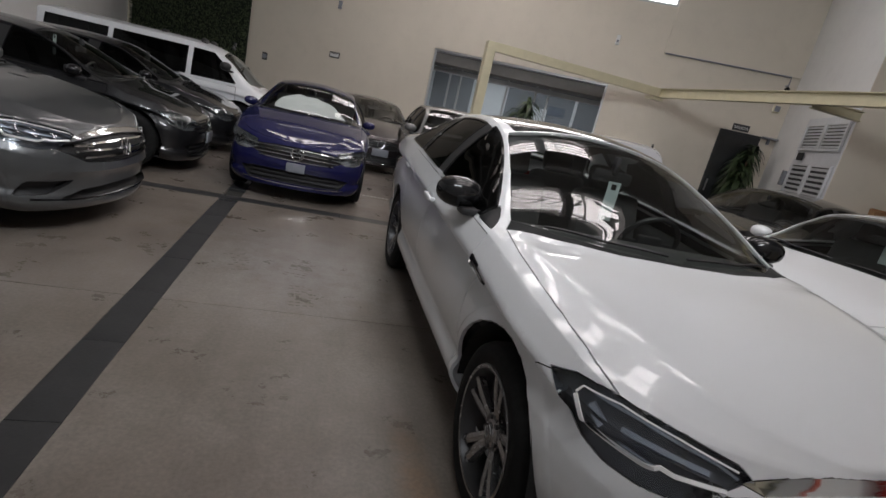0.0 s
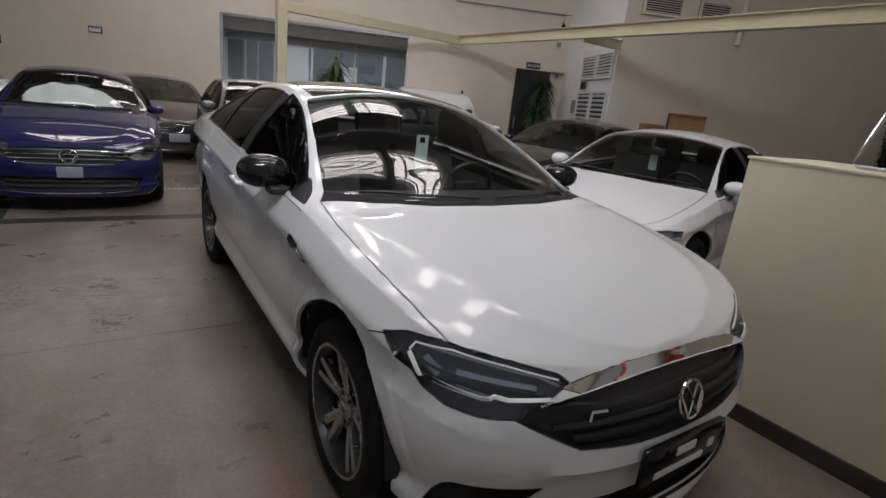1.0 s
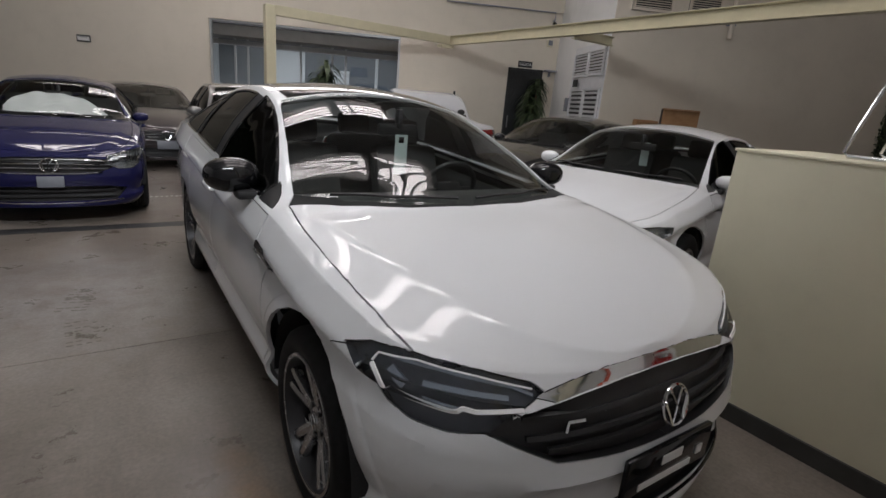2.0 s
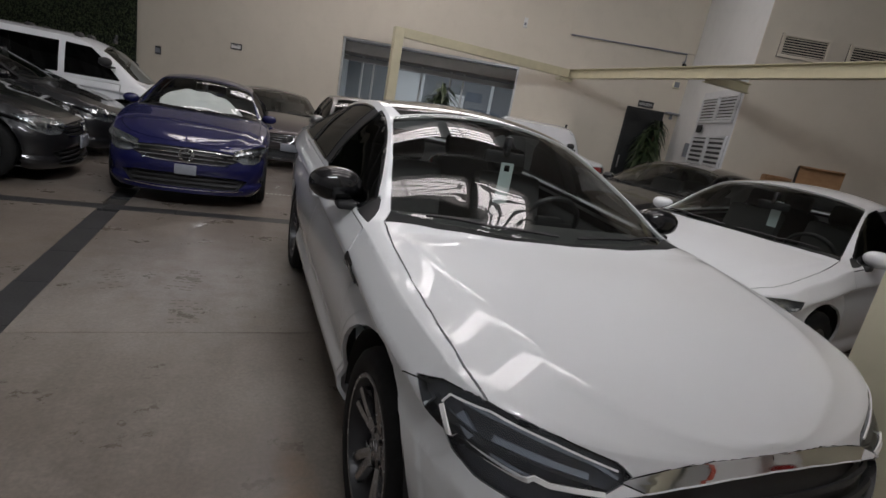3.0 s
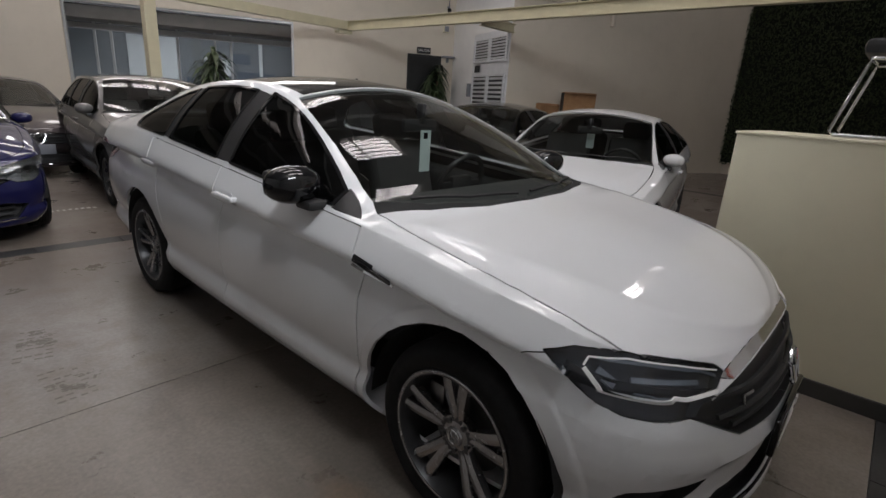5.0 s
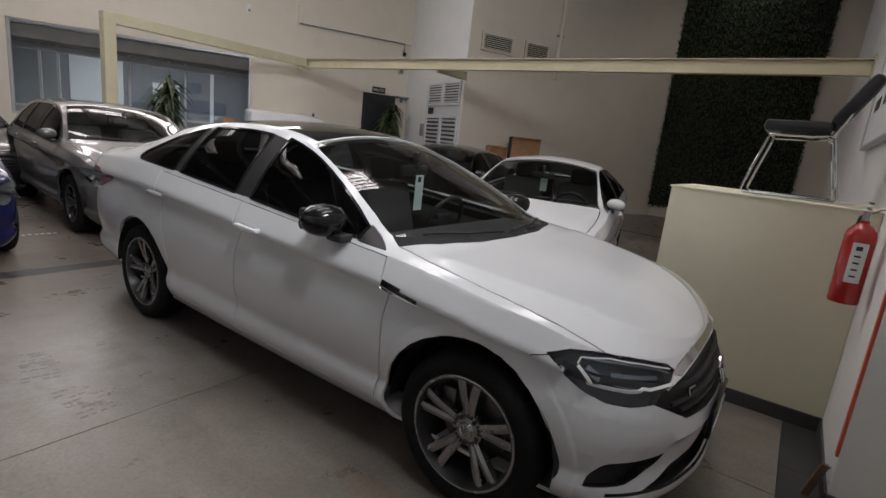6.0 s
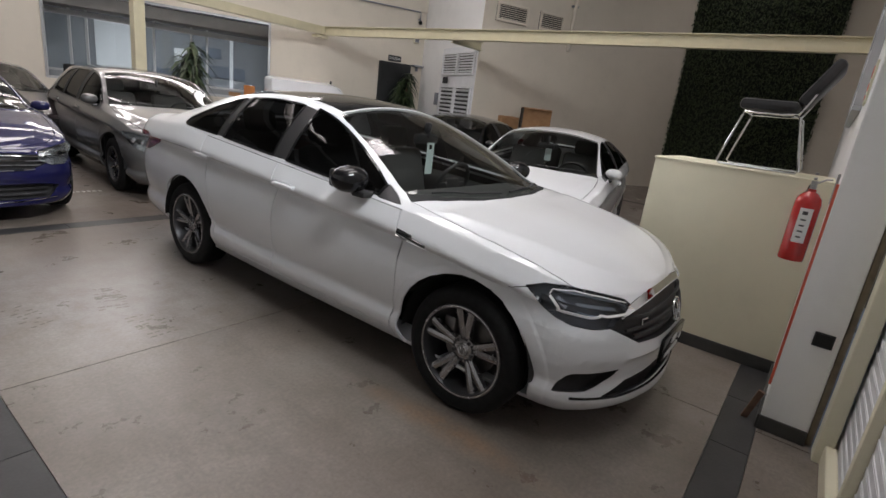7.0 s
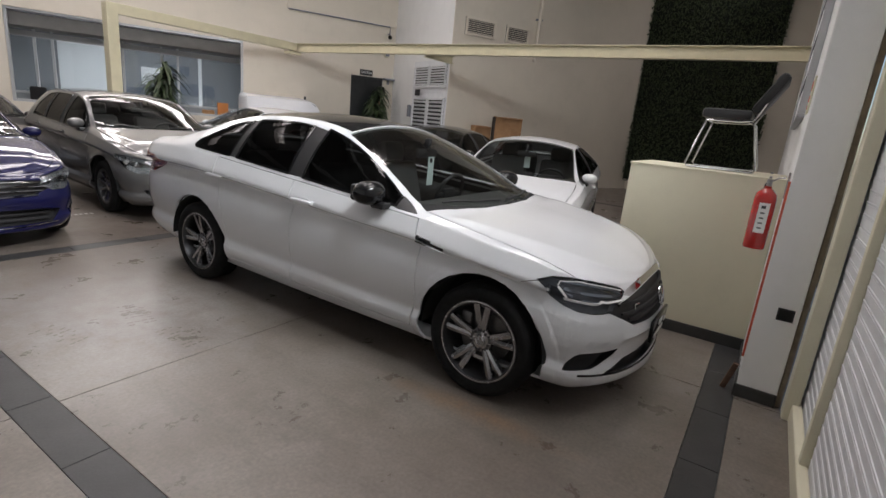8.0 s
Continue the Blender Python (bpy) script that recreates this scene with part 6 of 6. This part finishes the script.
# Plants
def plant(label, at, height, crown, n, leaf_len, seed):
    root = thing("potted_plant", label, "plant", at)
    rnd = random.Random(seed)
    bm = bmesh.new()
    add_lathe(bm, [(0.0, 0.0), (0.17, 0.0), (0.22, 0.38), (0.235, 0.40), (0.20, 0.40), (0.195, 0.34), (0.0, 0.34)], "Z", 24)
    part("pot", bm, "pot", root, "", 40)
    tops = []
    for k in range(3):
        a = 2.1 * k
        h = height * (1.0 - 0.14 * k)
        rods("cane", "trunk", root, [(0.05 * math.cos(a), 0.05 * math.sin(a), 0.3), (0.07 * math.cos(a), 0.07 * math.sin(a), h * 0.6), (0.11 * math.cos(a), 0.11 * math.sin(a), h)], 0.022, 7)
        tops.append(Vector((0.11 * math.cos(a), 0.11 * math.sin(a), h)))
    bm = bmesh.new()
    for k in range(n):
        top = tops[k % 3] + Vector((0, 0, rnd.uniform(-0.62, 0.10)))
        a, lift = rnd.uniform(0, 6.283), rnd.uniform(-0.2, 1.35)
        L, w = leaf_len * rnd.uniform(0.75, 1.15), rnd.uniform(0.06, 0.095)
        d, s = Vector((math.cos(a), math.sin(a), 0)), Vector((-math.sin(a), math.cos(a), 0))
        rows = []
        for i in range(6):
            t = i / 5
            p = top + d * L * t * math.cos(lift) * crown + Vector((0, 0, L * (math.sin(lift) * t - 0.95 * t * t)))
            ww = w * math.sin(math.pi * min(1, 0.12 + 0.88 * t) ** 0.8) * 0.5 + 0.002
            rows.append((bm.verts.new(p - s * ww), bm.verts.new(p + Vector((0, 0, -0.008))), bm.verts.new(p + s * ww)))
        for u, v in zip(rows, rows[1:]):
            bm.faces.new((u[0], u[1], v[1], v[0]))
            bm.faces.new((u[1], u[2], v[2], v[1]))
    tagged(part("leaves", bm, "leaf", root, "", 60), "long arching green leaves", "", "", "stuff")
    return root


plant("tall dracaena with arching leaves in a dark pot", (3.00, 10.45, 0), 1.98, 1.15, 420, 0.40, 3)
plant("leafy palm in a dark pot beside the exit door", (7.60, 8.20, 0), 2.05, 0.95, 420, 0.36, 8)

# Low partition, chair on it, and the things on the front wall
structure("partition", (1.57, (FY - 0.18) / 2, 0.65), (0.84, -0.18 - FY, 1.30), "panel", "low cream partition block", 0.006)
structure("partition_cap", (1.57, (FY - 0.18) / 2, 1.305), (0.855, -0.165 - FY, 0.014), "panel", "", 0.004)
structure("skirting", (1.142, (FY - 0.18) / 2, 0.045), (0.016, -0.18 - FY, 0.09), "skirting", "dark skirting tiles", 0.002)
structure("skirting", ((0.29 + 1.16) / 2, FY + 0.006, 0.04), (0.87, 0.014, 0.08), "skirting", "", 0.002)
structure("skirting", (0.292, (FY + PIL) / 2, 0.04), (0.014, FY - PIL, 0.08), "skirting", "", 0.002)

chair = thing("visitor_chair", "black padded visitor chair with chrome sled legs standing on the partition", "chair", (1.50, -0.77, 1.312), 180)
chair.matrix_world = chair.matrix_world @ Matrix.Diagonal((0.92, 0.90, 1.0, 1.0))
for sx1 in (-0.23, 0.23):
    rods("leg_frame", "chrome", chair, [(sx1 * 0.8, 0.18, 0.375), (sx1 * 0.95, 0.215, 0.365), (sx1 * 1.05, 0.30, 0.03), (sx1 * 1.05, 0.285, 0.012), (sx1 * 1.05, -0.22, 0.012), (sx1 * 1.05, -0.24, 0.03), (sx1, -0.15, 0.34), (sx1 * 0.95, -0.14, 0.372), (sx1 * 0.8, 0.10, 0.375)], 0.009, 8)
    rods("back_tube", "chrome", chair, [(sx1 * 0.8, 0.10, 0.375), (sx1 * 0.8, 0.20, 0.385), (sx1 * 0.9, 0.24, 0.46), (sx1 * 0.9, 0.33, 0.66)], 0.011, 8)
rods("cross_bar", "chrome", chair, [(-0.22, -0.14, 0.372), (0.22, -0.14, 0.372)], 0.010, 8)
bm = bmesh.new()
add_box(bm, (0, 0.0, 0.425), (0.46, 0.38, 0.075), 0.03)
part("seat", bm, "leather", chair, "", 40)
bm = bmesh.new()
add_box(bm, (0, 0, 0), (0.45, 0.08, 0.33), 0.033, Matrix.Translation((0, 0.28, 0.585)) @ Matrix.Rotation(radians(-32), 4, "X"))
part("backrest", bm, "leather", chair, "", 40)

ext = thing("fire_extinguisher", "red fire extinguisher with a white label hung on the wall", "extinguisher", (0.78, FY + 0.10, 0.86))
ext.scale = (0.80, 0.80, 0.92)
bm = bmesh.new()
add_lathe(bm, [(0.0, 0.0), (0.078, 0.0), (0.082, 0.012), (0.082, 0.36), (0.074, 0.395), (0.045, 0.425), (0.026, 0.435), (0.026, 0.45), (0.0, 0.45)], "Z", 32)
part("cylinder", bm, "red", ext, "", 35)
bm = bmesh.new()
add_lathe(bm, [(0.0, 0.45), (0.02, 0.45), (0.02, 0.50), (0.0, 0.50)], "Z", 14)
add_box(bm, (-0.03, 0, 0.515), (0.12, 0.02, 0.014), 0.004)
add_box(bm, (-0.04, 0, 0.545), (0.13, 0.022, 0.012), 0.004, Matrix.Translation((0, 0, 0)))
part("valve", bm, "steel", ext)
rods("hose", "black_plastic", ext, [(0.02, 0.0, 0.48), (0.075, 0.02, 0.46), (0.10, 0.03, 0.38), (0.098, 0.03, 0.12)], 0.011)
rods("hook", "steel", ext, [(0.0, -0.098, 0.52), (0.0, -0.06, 0.515), (0.0, -0.02, 0.49)], 0.006)
bm = bmesh.new()
rows = []
for k in range(9):
    a = radians(158 + 56 * k / 8)
    rows.append((bm.verts.new((0.0832 * math.cos(a), 0.0832 * math.sin(a), 0.12)), bm.verts.new((0.0832 * math.cos(a), 0.0832 * math.sin(a), 0.335))))
for u, v in zip(rows, rows[1:]):
    bm.faces.new((u[0], v[0], v[1], u[1]))
part("label_sheet", bm, "label", ext, "white label")
for k in range(5):
    bm = bmesh.new()
    rows = []
    for j in range(5):
        a = radians(172 + 22 * j / 4)
        r = 0.0838
        rows.append((bm.verts.new((r * math.cos(a), r * math.sin(a), 0.15 + k * 0.036)), bm.verts.new((r * math.cos(a), r * math.sin(a), 0.15 + k * 0.036 + (0.022 if k == 4 else 0.010)))))
    for u, v in zip(rows, rows[1:]):
        bm.faces.new((u[0], v[0], v[1], u[1]))
    part("text_bar", bm, "ink", ext)

tagged(box("corner_guard", (0.322, FY + 0.006, 0.80), (0.034, 0.012, 1.08), "red_dull", None, 0.001), "red corner guard strip down the white wall", "guard strip")
bracket = thing("wall_hook", "grey steel hook plate beside the extinguisher", "hook", (0.62, FY, 1.30))
box("plate", (0, 0.006, 0), (0.03, 0.012, 0.16), "steel", bracket, 0.002)
sock = thing("socket_box", "open black socket box in the pillar", "socket", (0.30, -1.395, 0.58))
box("frame", (-0.003, 0, 0), (0.006, 0.085, 0.075), "ink", sock, 0.001)
box("hole", (-0.007, 0, 0), (0.003, 0.07, 0.06), "gap", sock)
wedge = thing("door_wedge", "worn wooden wedge leaning at the foot of the wall", "wedge", (0.37, FY + 0.07, 0))
bm = bmesh.new()
add_box(bm, (0, 0, 0.09), (0.028, 0.032, 0.19), 0.004, Matrix.Rotation(radians(14), 4, "X"))
part("block", bm, "tool_tip", wedge)
rods("wire", "steel", wedge, [(0.02, -0.03, 0.12), (0.03, -0.07, 0.16), (0.0, -0.095, 0.17)], 0.005)
board = thing("notice_board", "white notice board with blue-grey frame and dark writing", "notice board", (2.35, FY + 0.02, 2.55))
box("panel", (0, 0, 0), (2.3, 0.03, 1.60), "office_white", board, 0.004)
frame_bars(board, "board_frame", "frame_metal", -1.16, 1.16, -0.81, 0.81, 0.004, 0.03, 0.045)
for k in range(4):
    for j in range(3):
        box("text_bar", (-0.65 + j * 0.62 + 0.05 * (k % 2), 0.018, 0.55 - k * 0.34), (0.44 - 0.06 * ((k + j) % 3), 0.004, 0.09), "ink", board)
plq = thing("safety_plaque", "small cream safety plaque with brown symbols", "sign", (0.68, FY + 0.006, 1.84))
box("face", (0, 0, 0), (0.16, 0.01, 0.21), "panel", plq, 0.002)
for k, z in enumerate((0.055, -0.02, -0.07)):
    box("symbol", (0, 0.006, z), (0.10 - 0.02 * k, 0.003, 0.05 - 0.015 * k), "red_dull", plq)

M["brown_steel"] = plain("brown_steel", (0.26, 0.21, 0.15), 0.6, 0.2, 0.25, 12)
# Roller shutter behind the camera's way
shut = tagged(new("roller_shutter"), "white steel roller shutter with ribbed slats", "", "", "structure")
SX0, SX1, SY = 0.37, LEFT_X, FRONT_Y - 0.012
bm = bmesh.new()
prof = [(0.0, 0.0), (0.0008, 0.002), (0.001, 0.005), (0.0008, 0.008), (-0.003, 0.010), (-0.002, 0.03), (0.0, 0.054), (-0.003, 0.056), (-0.003, 0.059), (0.0, 0.060)]
a = [bm.verts.new((SX0, SY + p, z)) for p, z in prof]
b = [bm.verts.new((SX1, SY + p, z)) for p, z in prof]
for i in range(len(prof) - 1):
    bm.faces.new((a[i], a[i + 1], b[i + 1], b[i]))
slat_mesh = finish(bm, "slat", M["shutter"], 40)
for k in range(68):
    s = new("slat", slat_mesh)
    s.parent, s.location = shut, (0, 0, 0.09 + k * 0.060)
box("backing", ((SX0 + SX1) / 2, SY - 0.03, 2.1), (SX0 - SX1, 0.02, 4.2), "plate_grey", shut)
box("guide_rail", (0.235, -1.535, 2.1), (0.13, 0.07, 4.2), "panel", shut, 0.006)
box("guide_channel", (0.345, -1.483, 3.2), (0.05, 0.03, 6.4), "brown_steel", shut, 0.004)
box("jamb", (0.415, FRONT_Y - 0.06, 2.1), (0.09, 0.16, 4.2), "panel", shut)
box("bottom_rail", ((SX0 + SX1) / 2, FRONT_Y + 0.012, 0.055), (SX0 - SX1, 0.05, 0.11), "panel", shut, 0.008)
box("mullion", (-0.46, FRONT_Y + 0.004, 2.1), (0.055, 0.04, 4.2), "panel", shut, 0.006)
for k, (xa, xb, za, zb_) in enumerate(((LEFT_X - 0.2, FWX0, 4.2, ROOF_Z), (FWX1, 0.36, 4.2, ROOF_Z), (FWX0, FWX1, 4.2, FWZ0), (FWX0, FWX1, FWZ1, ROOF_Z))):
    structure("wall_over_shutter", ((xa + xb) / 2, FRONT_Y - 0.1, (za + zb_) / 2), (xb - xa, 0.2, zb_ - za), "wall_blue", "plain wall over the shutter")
# made-up window, framed here only to house the front fill lamp
over = tagged(new("fill_window"), "made-up high strip window over the roller shutter, for the front fill light", "", "", "structure")
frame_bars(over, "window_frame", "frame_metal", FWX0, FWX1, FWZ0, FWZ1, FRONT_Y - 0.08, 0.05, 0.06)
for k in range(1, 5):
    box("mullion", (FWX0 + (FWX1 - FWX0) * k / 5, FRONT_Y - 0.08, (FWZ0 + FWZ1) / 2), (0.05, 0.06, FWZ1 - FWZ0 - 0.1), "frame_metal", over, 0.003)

# Bench beside the white car
bench = thing("bench", "brown wooden bench on dark legs", "bench", (3.4, -0.25, 0))
box("seat", (0, 0, 0.95), (1.6, 0.4, 0.05), "wood", bench, 0.008)
for x in (-0.7, 0.7):
    box("leg", (x, 0, 0.46), (0.06, 0.36, 0.92), "ink", bench, 0.005)

# Price tags behind the windscreens, the sunshade in the blue car
def price_tag(m, label):
    ob = new("price_tag")
    ob.matrix_world = m
    tagged(ob, label, "price tag", "price tags behind windscreens")
    bm = bmesh.new()
    add_box(bm, (0, 0, -0.12), (0.075, 0.004, 0.17), 0.001)
    add_box(bm, (-0.027, 0, -0.018), (0.02, 0.004, 0.035))
    add_box(bm, (0.027, 0, -0.018), (0.02, 0.004, 0.035))
    add_box(bm, (0, 0, 0.003), (0.075, 0.004, 0.012))
    part("card", bm, "tag", ob)
    return ob


price_tag(pose(0.0, 1.00, 1.205), "pale green card tag hung on the mirror")
price_tag(pose(1.94, 1.27, 0, 0, 0, -77) @ pose(0, 0.93, 1.20), "pale card tag hung on the mirror")
price_tag(pose(-3.62, 5.40, 0, 0, 0, 92) @ pose(-0.05, 0.93, 1.20), "white card tag hung on the mirror")
shade = new("sunshade")
shade.matrix_world = pose(-1.86, 4.90, 0, 0, 0, 5) @ pose(0.17, 0.56, 0.945)
tagged(shade, "creased white sunshade lying behind the windscreen", "sunshade")
bm = bmesh.new()
rows = []
for i in range(25):
    u = -1 + 2 * i / 24
    row = []
    for j in range(9):
        v = j / 8
        h = 0.17 * (1 - abs(u) ** 3) + 0.05 * (1 - u) * 0.5
        row.append(bm.verts.new((u * 0.45, 0.02 + v * h * 1.75 + 0.006 * math.sin(9 * u + 5 * v), v * h + 0.008 * math.sin(13 * u) * v)))
    rows.append(row)
for p, q in zip(rows, rows[1:]):
    for j in range(8):
        bm.faces.new((p[j], q[j], q[j + 1], p[j + 1]))
part("sheet", bm, "white_sheet", shade, "", 60)
